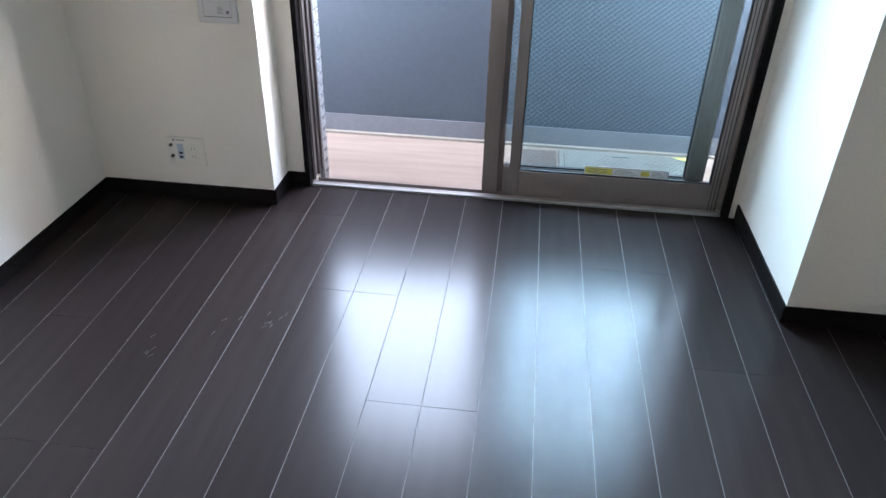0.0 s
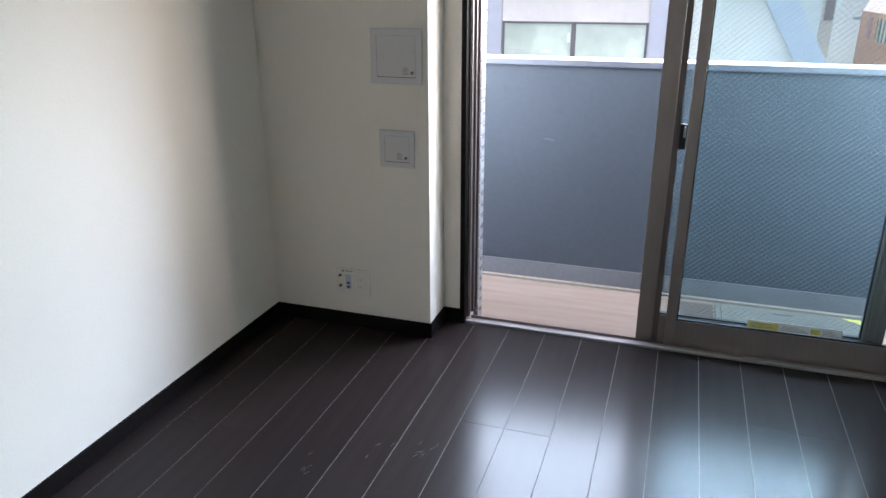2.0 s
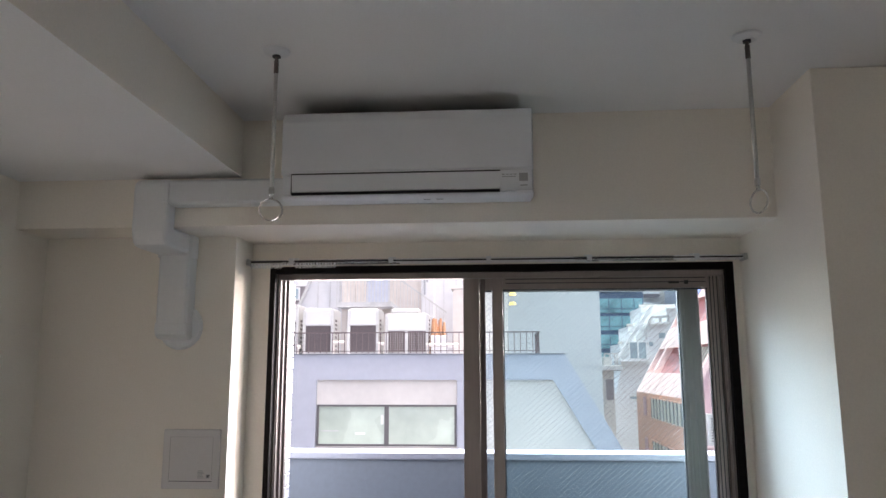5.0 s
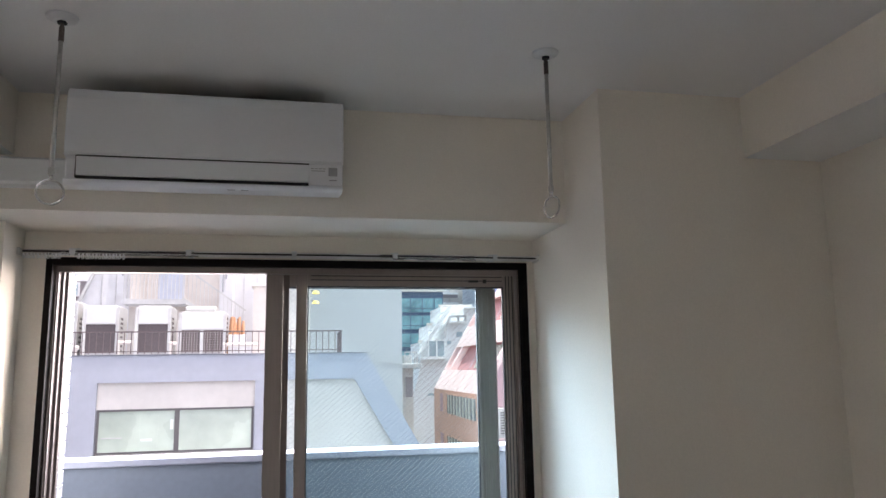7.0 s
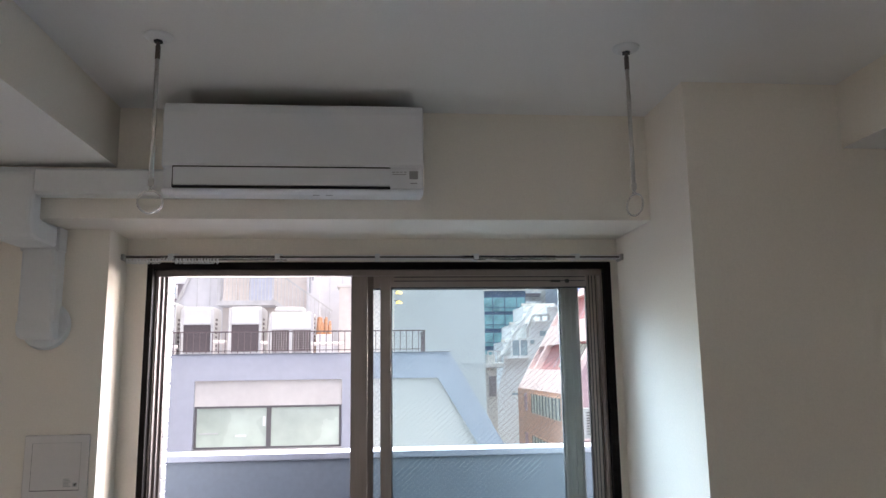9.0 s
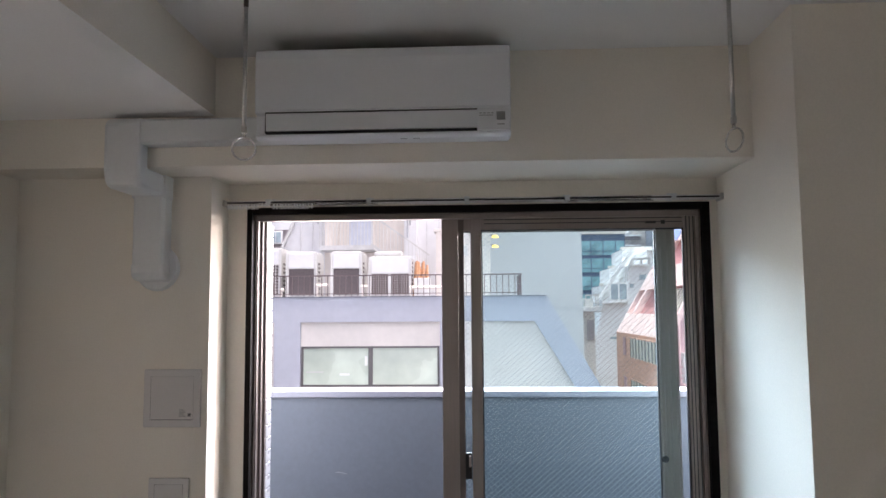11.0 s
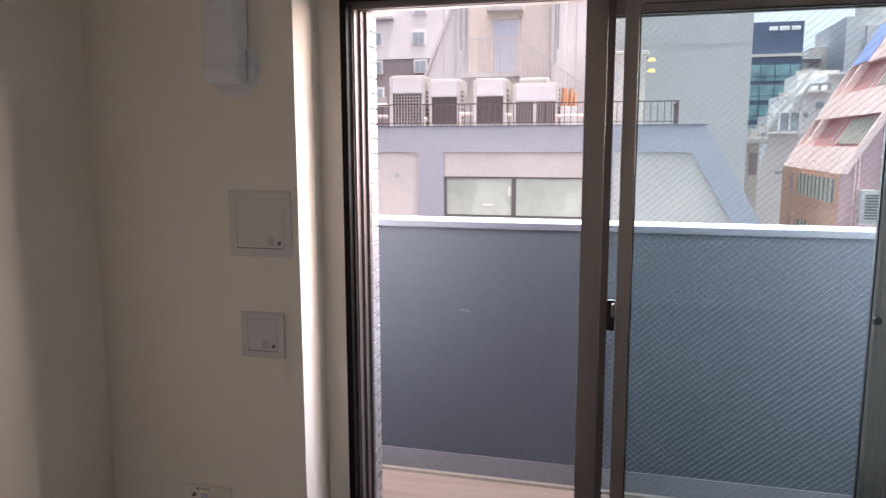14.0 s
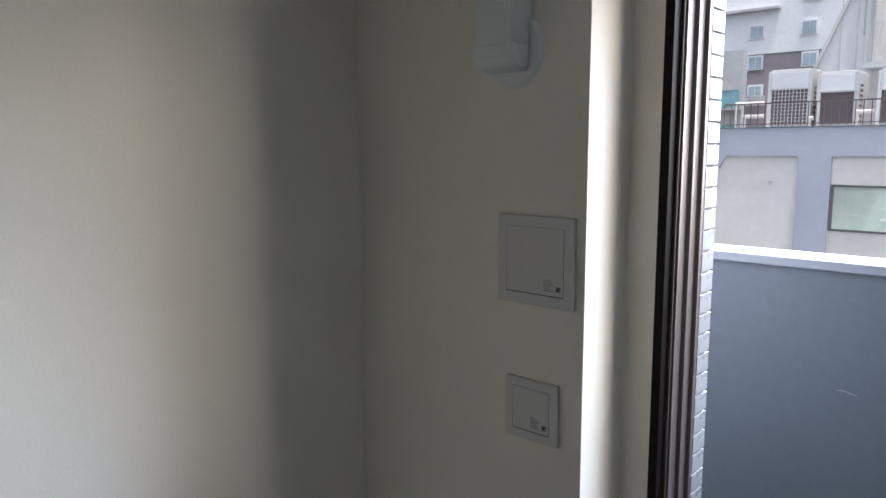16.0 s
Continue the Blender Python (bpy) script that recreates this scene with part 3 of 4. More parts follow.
right_hanger = copy_thing(hanger, pose(0.645, 2.05, ZC, 0, 0, -80))


# ---- wall plates on the left pillar ----
def access_plate(x0, x1, z0, z1, b, label):
    t = thing("access_cover", (x0, YP, z0), label, "wall cover", "wall access covers")
    part("frame", boxes((x0, x1, YP - 0.011, YP - 0.0005, z0, z1), bevel=0.003), COVER_PLASTIC, t)
    part("gap", boxes((x0 + b, x1 - b, YP - 0.0114, YP - 0.009, z0 + b, z1 - b)), DARK_SLOT, t, "dark gap round the little door")
    d = part("door", boxes((x0 + b + 0.0012, x1 - b - 0.0003, YP - 0.0125, YP - 0.0112, z0 + b + 0.0022, z1 - b - 0.0003), bevel=0.0004), COVER_PLASTIC, t)
    lx, lz = x1 - b - 0.052, z0 + b + 0.012
    part("print", boxes(*[(lx + 0.001 * (i % 2), lx + 0.026 - 0.004 * (i % 3), YP - 0.0130, YP - 0.0125, lz + 0.0048 * i, lz + 0.0023 + 0.0048 * i) for i in range(6)]), GREY_PRINT, d, "unreadable small print")
    part("pictogram", boxes((lx + 0.032, lx + 0.045, YP - 0.0130, YP - 0.0125, lz, lz + 0.013)), GREY_PRINT, d)
    part("pictogram", boxes((lx + 0.036, lx + 0.041, YP - 0.0135, YP - 0.0130, lz + 0.003, lz + 0.010), (lx + 0.040, lx + 0.046, YP - 0.0135, YP - 0.0130, lz + 0.008, lz + 0.011)), BLACK_PRINT, d)
access_plate(-1.232, -1.022, 1.070, 1.277, 0.026, "large square white plastic access cover with small print on the pillar")
access_plate(-1.206, -1.058, 0.742, 0.891, 0.022, "small square white plastic access cover with small print on the pillar")

plate = thing("wall_outlet", (-1.35, YP, 0.15), "white wall outlet plate with aerial, network and power sockets", "wall outlet")
part("plate", boxes((-1.432, -1.273, YP - 0.008, YP - 0.0005, 0.152, 0.276), bevel=0.002), WARM_PLASTIC, plate)
for z in (0.242, 0.194):
    bm = bmesh.new()
    tube(bm, (-1.412, YP - 0.008, z), (-1.412, YP - 0.018, z), 0.0065, 0.005, 14)
    tube(bm, (-1.412, YP - 0.018, z), (-1.412, YP - 0.022, z), 0.002, 0.002, 8)
    part("aerial_socket", bm, SOCKET_METAL, plate, "small metal aerial socket")
part("power_insert", boxes((-1.388, -1.362, YP - 0.0095, YP - 0.008, 0.180, 0.248), bevel=0.001), BLUE_SOCKET, plate, "pale blue lit socket insert")
part("power_insert", boxes((-1.340, -1.302, YP - 0.0095, YP - 0.008, 0.180, 0.248), bevel=0.001), WARM_PLASTIC, plate)
each("socket", [(-1.382, -1.368, YP - 0.0102, YP - 0.0095, 0.204, 0.214), (-1.382, -1.368, YP - 0.0102, YP - 0.0095, 0.186, 0.196)], BLACK_PRINT, plate, "black network socket")
each("socket", [(x, x + 0.0022, YP - 0.0102, YP - 0.0095, z, z + 0.008) for x in (-1.328, -1.316) for z in (0.192, 0.226)], GREY_PRINT, plate)
part("print", boxes((-1.404, -1.394, YP - 0.0088, YP - 0.008, 0.259, 0.268), (-1.390, -1.352, YP - 0.0088, YP - 0.008, 0.262, 0.266)), GREY_PRINT, plate)


# ---- picture rail on the left wall ----
HOOK_Y = 1.913
prail = thing("picture_rail", (XL, 0.5, 2.14), "white metal picture rail with sliding hooks under the lowered ceiling", "picture rail")
part("rail", boxes((XL + 0.0005, XL + 0.010, -0.88, 2.284, 2.1460, 2.1485), (XL + 0.0005, XL + 0.010, -0.88, 2.284, 2.1360, 2.1385), (XL + 0.0005, XL + 0.003, -0.88, 2.284, 2.1385, 2.1460)), COVER_PLASTIC, prail)
part("end_cap", boxes((XL + 0.0005, XL + 0.0105, 2.270, 2.286, 2.1355, 2.1490), bevel=0.001), GREY_PRINT, prail, "grey end cap")
for y in (0.9, 1.45, 1.62, 2.17):
    bm = bmesh.new()
    tube(bm, (XL + 0.003, y, 2.1422), (XL + 0.006, y, 2.1422), 0.0032, 0.0032, 10)
    part("screw", bm, ALU_DARK, prail)
for y in (HOOK_Y, 0.8):
    hook = part("sliding_hook", boxes((XL + 0.006, XL + 0.016, y - 0.008, y + 0.008, 2.1180, 2.1480), (XL + 0.016, XL + 0.034, y - 0.005, y + 0.005, 2.1060, 2.1110), (XL + 0.030, XL + 0.034, y - 0.005, y + 0.005, 2.1110, 2.1260), (XL + 0.006, XL + 0.017, y - 0.005, y + 0.005, 2.1060, 2.1180), bevel=0.001), WHITE_PLASTIC, prail)
    part("hook_screw", boxes((XL + 0.016, XL + 0.0172, y - 0.003, y + 0.003, 2.134, 2.140)), ALU_DARK, hook)


# ---- balcony ----
ZD, YPAR = -0.13, 3.90
structure("balcony_slab", boxes((-3.2, 3.2, YO, YPAR + 0.16, -0.32, ZD - 0.004)), CURB, "grey concrete balcony slab", "balcony")
deck = structure("balcony_floor", boxes((-3.2, 3.2, YO, YPAR - 0.03, ZD - 0.004, ZD - 0.001)), DECK, "pinkish wood-look vinyl balcony floor", "balcony floor")
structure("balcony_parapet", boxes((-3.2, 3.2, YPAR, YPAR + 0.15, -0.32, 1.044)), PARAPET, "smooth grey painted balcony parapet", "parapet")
structure("balcony_curb", boxes((-3.2, 3.2, YPAR - 0.006, YPAR, ZD - 0.004, -0.024)), CURB, "lighter grey band at the parapet's foot", "curb")
structure("balcony_trim", boxes((-3.2, 3.2, YPAR - 0.030, YPAR - 0.006, ZD - 0.002, ZD + 0.012)), EDGING, "cream edging strip of the balcony floor", "trim")
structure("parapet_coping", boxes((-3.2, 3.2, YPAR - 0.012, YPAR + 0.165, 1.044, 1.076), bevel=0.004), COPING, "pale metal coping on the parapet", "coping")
structure("balcony_screen", boxes((-3.2, -3.14, YO, YPAR, ZD, 1.9)), PALEWALL, "pale balcony partition", "partition")
structure("balcony_screen", boxes((3.14, 3.2, YO, YPAR, ZD, 1.9)), PALEWALL, "pale balcony partition", "partition")

HX, HY = 0.195, 3.30
hatch = thing("escape_hatch", (HX + 0.35, HY + 0.26, ZD), "grey steel escape hatch set in the balcony floor", "floor hatch")
part("hatch_frame", boxes((HX, HX + 0.70, HY, HY + 0.53, ZD - 0.0005, ZD + 0.016), bevel=0.004), HATCH, hatch)
part("hatch_lid", boxes((HX + 0.025, HX + 0.675, HY + 0.025, HY + 0.505, ZD + 0.016, ZD + 0.024), bevel=0.003), HATCH, hatch, "chequered steel lid")
bm = bmesh.new()
for i in range(26):
    for j in range(19):
        x, y, d = HX + 0.042 + i * 0.0246, HY + 0.042 + j * 0.0246, 1 if (i + j) % 2 else -1
        bar(bm, (x - 0.005, y - 0.005 * d, ZD + 0.0240), (x + 0.005, y + 0.005 * d, ZD + 0.0240), 0.0007)
tagged(part("tread_pattern", bm, HATCH, hatch), kind="stuff")
part("hatch_mark", prism([(HX + 0.585, HY + 0.50), (HX + 0.665, HY + 0.50), (HX + 0.665, HY + 0.45)], (ZD + 0.0245, ZD + 0.0260), "z"), LABEL_YELLOW, hatch, "yellow corner sticker")
part("hatch_grip", boxes((HX + 0.27, HX + 0.36, HY + 0.45, HY + 0.47, ZD + 0.024, ZD + 0.030), bevel=0.002), HATCH, hatch)
drain = thing("floor_plate", (HX - 0.1, HY + 0.3, ZD), "brown floor access plate beside the steel hatch", "floor plate")
part("plate", boxes((HX - 0.19, HX - 0.010, HY + 0.05, HY + 0.52, ZD - 0.0005, ZD + 0.008), bevel=0.002), HATCH_BROWN, drain)

# a pale scuff on the parapet's paint
structure("parapet_scuff", prism([(-0.755, 0.668), (-0.73, 0.672), (-0.695, 0.664), (-0.688, 0.660), (-0.73, 0.668)], (YPAR - 0.0006, YPAR - 0.0001), "y"), CURB, "small pale scuff on grey parapet paint", "scuff")

# ---- tiled outer reveal of the opening ----
reveal = structure("tiled_reveal", boxes((OX0 - 0.004, OX0 + 0.009, 3.137, YO + 0.004, -0.06, OZ)), MORTAR, "white tiled outer reveal of the window", "tiled wall")
tile_mesh = mesh_of("tile", boxes((0, 0.008, 0, 0.070, 0, 0.046), bevel=0.0015), TILE)
for i in range(37):
    piece("tile", tile_mesh, reveal, (OX0 + 0.009, 3.137, -0.055 + i * 0.0515))


# ---- the town beyond ----
structure("ground", boxes((-600, 600, 4.5, 900, -14.3, -14)), ASPHALT, "grey street level far below", "ground")

# the white house across the street, with sloped ends
YF = 23.6
def slope_x(z):
    return 2.20 + (1.935 - z) * 0.580
office = thing("office_building", (-3.5, YF, -14), "lilac and cream office building with sloped ends and roof railing", "building")
zb = -14
ZT2, SL = 1.935, 0.580
part("wall", prism([(-9.36, ZT2), (2.20, ZT2), (slope_x(zb), zb), (-9.36 - (ZT2 - zb) * SL, zb)], (YF + 0.12, YF + 9), "y"), LILAC, office, "lilac painted wall")
def rim(x0, x1, z0, z1):
    part("facade_frame", boxes((x0, x1, YF, YF + 0.12, z0, z1)), LILAC, office)
part("facade_frame", prism([(-9.36, ZT2), (2.20, ZT2), (1.80, 1.13), (-8.77, 1.13)], (YF, YF + 0.12), "y"), LILAC, office)
part("facade_frame", prism([(2.20, ZT2), (slope_x(-9), -9), (1.80 + 10.13 * 0.60, -9), (1.80, 1.13)], (YF, YF + 0.12), "y"), LILAC, office)
part("facade_frame", prism([(-9.36, ZT2), (-8.77, 1.13), (-8.77 - 10.13 * SL, -9), (-9.36 - 10.935 * SL, -9)], (YF, YF + 0.12), "y"), LILAC, office)
rim(-6.70, -5.83, -9, 1.13), rim(-1.26, -0.45, -9, 1.13)
part("panel", prism([(-0.45, 1.13), (1.80, 1.13), (1.80 + 7 * 0.60, -5.87), (-0.45, -5.87)], (YF + 0.09, YF + 0.125), "y"), CREAM, office, "cream wall panel")
part("panel", prism([(-8.77, 1.13), (-6.70, 1.13), (-6.70, -5.87), (-8.77 - 7 * SL, -5.87)], (YF + 0.09, YF + 0.125), "y"), CREAM, office, "cream wall panel")
part("panel", boxes((-5.83, -1.26, YF + 0.09, YF + 0.125, 0.345, 1.13), (-5.83, -1.26, YF + 0.09, YF + 0.125, -5.86, -0.95)), CREAM, office, "cream wall panel")
win = part("window", boxes((-5.80, -1.29, YF + 0.05, YF + 0.10, 0.285, 0.345), (-5.80, -1.29, YF + 0.05, YF + 0.10, -0.95, -0.89), (-5.80, -5.74, YF + 0.05, YF + 0.10, -0.89, 0.285), (-1.35, -1.29, YF + 0.05, YF + 0.10, -0.89, 0.285), (-3.60, -3.46, YF + 0.05, YF + 0.10, -0.89, 0.285)), DARKFRAME, office, "dark framed window")
part("pane", boxes((-5.74, -3.60, YF + 0.09, YF + 0.11, -0.89, 0.285)), FROST, win, "pale green frosted pane")
part("pane", boxes((-3.46, -1.35, YF + 0.09, YF + 0.11, -0.89, 0.285)), FROST, win, "pale green frosted pane")
part("roof_edge", boxes((-9.36, 2.20, YF - 0.03, YF + 0.25, 1.935, 1.965)), COPING, office)
each("notice", [(-3.72, -3.63, YF + 0.08, YF + 0.089, -0.28, 0.02), (-4.55, -4.22, YF + 0.08, YF + 0.089, -0.60, -0.53)], NOTICE, win, "white paper behind the pane")
part("blind_rail", boxes((-5.66, -5.08, YF + 0.08, YF + 0.089, -0.50, -0.47)), ROOFGREY, win)
each("blind_fold", [(x, x + 0.025, YF + 0.084, YF + 0.089, -0.88, 0.28) for x in (-5.45, -5.02, -4.60, -4.10, -2.95, -2.50, -2.02, -1.62)], FROST, win)
bm = bmesh.new()
tube(bm, (-7.45, YF + 0.09, 0.35), (-7.45, YF + 0.075, 0.35), 0.07, 0.07, 12)
part("vent", bm, ROOFGREY, office)

railing = thing("roof_railing", (-3.5, YF + 0.3, 1.99), "thin dark brown bar railing on the roof edge", "railing")
part("top_rail", boxes((-9.0, 1.42, YF + 0.28, YF + 0.33, 2.645, 2.685)), RAILPAINT, railing)
part("bottom_rail", boxes((-9.0, 1.42, YF + 0.29, YF + 0.32, 2.05, 2.075)), RAILPAINT, railing)
bar_mesh = mesh_of("bar", boxes((-0.012, 0.012, -0.012, 0.012, 1.99, 2.645)), RAILPAINT)
for i in range(53):
    b = new("bar", bar_mesh)
    b.parent = railing
    b.matrix_parent_inverse = Matrix.Translation(-railing.location)
    b.location = (-9.0 + i * 0.2, YF + 0.305, 0)
for i in range(12):
    b = new("bar", bar_mesh)
    b.parent = railing
    b.matrix_parent_inverse = Matrix.Translation(-railing.location)
    b.location = (1.41, YF + 0.45 + i * 0.2, 0)
part("top_rail", boxes((1.385, 1.435, YF + 0.33, YF + 2.8, 2.645, 2.685)), RAILPAINT, railing)

# outdoor units on the roof
ZR, YU = 1.955, 25.5
def outdoor_unit(x0, x1, z1, depth, grid, label, mesh=UNITWHITE, pitch=0.11):
    """A tall outdoor unit; grid: a wire guard before the coil, else a dark coil."""
    u = thing("outdoor_unit", ((x0 + x1) / 2, YU, ZR), label, "outdoor unit", "outdoor units on the roof")
    zt = z1 - 0.62
    part("casing", boxes((x0, x1, YU, YU + depth, zt, z1 - 0.06), (x0, x0 + 0.09, YU, YU + depth, ZR, zt), (x1 - 0.09, x1, YU, YU + depth, ZR, zt), (x0 + 0.09, x1 - 0.09, YU + 0.12, YU + depth, ZR, zt), bevel=0.012), UNITWHITE, u)
    part("top_hood", boxes((x0 + 0.05, x1 - 0.05, YU + 0.05, YU + depth - 0.05, z1 - 0.07, z1), bevel=0.02), UNITWHITE, u)
    part("hood_panel", boxes((x0 + 0.10, x1 - 0.10, YU - 0.012, YU, zt + 0.04, z1 - 0.10), bevel=0.005), PALEWALL, u, "pale grey hood panel")
    each("edge_rail", [(x0 - 0.012, x0 + 0.03, YU - 0.02, YU, ZR, z1 - 0.05), (x1 - 0.03, x1 + 0.012, YU - 0.02, YU, ZR, z1 - 0.05)], UNITWHITE, u)
    part("coil", boxes((x0 + 0.09, x1 - 0.09, YU + 0.06, YU + 0.119, ZR + 0.12, zt)), UNITDARK, u, "dark coil")
    if grid:
        nx, nz = round((x1 - x0 - 0.18) / pitch), round((zt - ZR - 0.12) / pitch)
        rows = [(x0 + 0.09 + i * (x1 - x0 - 0.18) / nx - 0.008, x0 + 0.09 + i * (x1 - x0 - 0.18) / nx + 0.008, YU + 0.01, YU + 0.03, ZR + 0.12, zt) for i in range(nx + 1)]
        rows += [(x0 + 0.09, x1 - 0.09, YU + 0.03, YU + 0.045, ZR + 0.12 + i * (zt - ZR - 0.12) / nz - 0.007, ZR + 0.12 + i * (zt - ZR - 0.12) / nz + 0.007) for i in range(nz + 1)]
        tagged(part("guard", boxes(*rows), mesh, u, "wire guard over the coil"), kind="stuff")
    tagged(part("side_vents", boxes(*[(x1 - 0.001, x1 + 0.006, YU + 0.30 + 0.12 * j, YU + 0.37 + 0.12 * j, ZR + 0.15 + i * 0.15, ZR + 0.23 + i * 0.15) for i in range(8) for j in range(3)]), UNITDARK, u), kind="stuff")
    return u
outdoor_unit(-8.27, -7.02, 3.77, 1.2, True, "tall white outdoor unit with a wire guard on the roof")
outdoor_unit(-6.84, -5.75, 3.62, 1.25, False, "tall white outdoor unit with a dark coil on the roof")
outdoor_unit(-5.235, -4.13, 3.62, 1.25, False, "tall white outdoor unit with a dark coil on the roof")
u4 = outdoor_unit(-3.87, -2.36, 3.42, 1.1, True, "wide double outdoor unit with wire guards on the roof", GUARD, 0.085)
part("mid_post", boxes((-3.20, -3.08, YU - 0.01, YU + 0.05, ZR, 2.80)), UNITWHITE, u4)
part("fan_housing", boxes((-3.70, -2.70, YU + 0.1, YU + 0.75, 3.42, 3.60), bevel=0.05), UNITWHITE, u4)
pipes = thing("roof_pipes", (-5, 25.2, ZR), "beige insulated pipes between the outdoor units", "pipework")
for x0, x1, z in ((-8.95, -8.3, 2.35), (-7.0, -6.85, 2.25), (-5.72, -5.25, 2.40), (-4.1, -3.9, 2.35), (-2.4, -1.3, 2.3), (-9.2, -8.3, 2.75)):
    bm = bmesh.new()
    tube(bm, (x0, 25.3, z), (x1, 25.3, z), 0.06, 0.06, 10)
    tube(bm, (x0 + 0.05, 25.3, ZR), (x0 + 0.05, 25.3, z), 0.05, 0.05, 10)
    part("pipe", bm, BEIGEWALL, pipes)
bundle = thing("wrapped_bundle", (-2.05, 26, ZR), "rust-orange wrapped bundle standing on the roof", "bundle")
rnd = random.Random(9)
bm = bmesh.new()
for i in range(12):
    x, y = -2.35 + rnd.random() * 0.62, 25.9 + rnd.random() * 0.3
    tube(bm, (x, y, ZR), (x + rnd.uniform(-0.12, 0.12), y + 0.1, 2.95 + rnd.random() * 0.35), 0.075, 0.045, 8)
part("wrapped_pipes", bm, RUST, bundle)
roof_box = thing("roof_cabinet", (-2.0, 25.8, ZR), "low grey equipment cabinet on the roof", "cabinet")
part("body", boxes((-2.3, -1.7, 25.75, 25.85, ZR, 2.65), bevel=0.02), ROOFGREY, roof_box)

# stair house behind the roof
house = thing("stair_house", (-5, 29, ZR), "pale stair house with outside landing, door and sloped wall", "building")
YH = 29.0
part("wall", prism([(-8.25, ZR - 6), (-8.25, 3.95), (-3.6, 14.9), (-3.3, 14.9), (-3.3, ZR - 6)], (YH + 0.8, YH + 6), "y"), PALEWALL, house, "pale sloped wall")
part("wall", boxes((-6.30, -2.95, YH + 0.45, YH + 0.8, ZR - 6, 12)), BEIGEWALL, house, "beige wall of the stair core")
part("wall", boxes((-2.95, -2.45, YH - 0.2, YH + 0.8, ZR - 6, 12)), PALEWALL, house)
part("wall", boxes((-2.45, -0.98, YH + 0.5, YH + 4, ZR - 6, 12)), PALEWALL, house)
each("wall_rib", [(x, x + 0.03, YH + 0.77, YH + 0.8, 3, 8) for x in (-7.4, -6.9, -6.5)] + [(x, x + 0.03, YH + 0.47, YH + 0.5, 3, 10) for x in (-2.1, -1.6)], ROOFGREY, house)
part("slope_edge", prism([(-8.30, 3.95), (-8.20, 3.90), (-3.55, 14.85), (-3.65, 14.9)], (YH + 0.7, YH + 0.82), "y"), UNITWHITE, house)
door = part("door", boxes((-5.28, -4.30, YH + 0.40, YH + 0.45, 4.12, 6.15), bevel=0.01), DOORGREY, house, "pale grey steel door")
part("frame", boxes((-5.36, -5.28, YH + 0.38, YH + 0.46, 4.1, 6.25), (-4.30, -4.22, YH + 0.38, YH + 0.46, 4.1, 6.25), (-5.36, -4.22, YH + 0.38, YH + 0.46, 6.16, 6.26)), BEIGEWALL, door)
part("canopy", boxes((-5.5, -4.1, YH - 0.2, YH + 0.45, 6.42, 6.60), bevel=0.02), UNITWHITE, house)
part("landing", boxes((-6.28, -4.1, YH - 0.75, YH + 0.45, 3.90, 4.08)), ROOFGREY, house, "grey landing slab")
landing_rail = part("landing_rail", boxes((-6.28, -4.2, YH - 0.75, YH - 0.71, 5.28, 5.33)), UNITWHITE, house, "white bar railing")
each("bar", [(-6.27 + i * 0.137, -6.245 + i * 0.137, YH - 0.74, YH - 0.715, 4.08, 5.28) for i in range(16)], UNITWHITE, landing_rail)
bm = bmesh.new()
bar(bm, (-4.2, YH - 0.73, 5.30), (-1.9, YH - 0.73, 3.65), 0.03)
stair_rail = part("stair_rail", bm, UNITWHITE, house, "white sloping stair railing")
bm = bmesh.new()
bar(bm, (-4.2, YH - 0.73, 4.1), (-1.9, YH - 0.73, 2.45), 0.06)
part("stringer", bm, UNITWHITE, house)
each("bar", [(x - 0.012, x + 0.012, YH - 0.74, YH - 0.715, 4.15 - (x + 4.2) * 0.717, 5.30 - (x + 4.2) * 0.717) for x in [-4.15 + i * 0.143 for i in range(16)]], UNITWHITE, stair_rail)
for x, z0, z1 in ((-6.42, 5.0, 9), (-2.80, 4.4, 10), (-2.70, 4.9, 10)):
    bm = bmesh.new()
    tube(bm, (x, YH - 0.3, z0), (x, YH - 0.3, z1), 0.035, 0.035, 8)
    part("downpipe", bm, GREY_PRINT, house, "grey drain pipe")
each("service_box", [(-5.80, -5.74, YH + 0.38, YH + 0.45, 4.1, 6.6), (-4.0, -3.87, YH + 0.40, YH + 0.45, 5.1, 5.9)], BEIGEWALL, house)

shed = thing("roof_shed", (-1.0, 27.5, ZR), "beige roof shed with a flat cap and wall lamps", "shed")
part("wall", boxes((-1.60, 0.48, 27.5, 28.4, ZR, 4.48)), BEIGEWALL, shed)
part("cap", boxes((-1.68, 0.56, 27.42, 28.5, 4.48, 4.60), bevel=0.02), CREAM, shed)
part("sign", boxes((-1.0, -0.4, 27.46, 27.5, 3.55, 3.95), bevel=0.01), UNITWHITE, shed, "small white sign board")
for z in (4.30, 3.93):
    bm = bmesh.new()
    tube(bm, (0.66, 27.6, z - 0.06), (0.66, 27.6, z + 0.04), 0.14, 0.10, 14)
    part("wall_lamp", bm, AMBER, shed, "lit amber wall lamp")
    part("lamp_arm", boxes((0.48, 0.62, 27.58, 27.62, z + 0.03, z + 0.06)), DARKFRAME, shed)

tower = thing("blank_tower", (1.6, 31, -14), "tall blank grey concrete tower wall", "building")
part("wall", boxes((-0.98, 4.42, 31, 40, -14, 26)), TOWERGREY, tower)
each("wall_joint", [(-0.98, 4.42, 30.985, 31, z, z + 0.04) for z in (-2, 1.6, 5.2, 8.8)], TOWERGREY, tower)

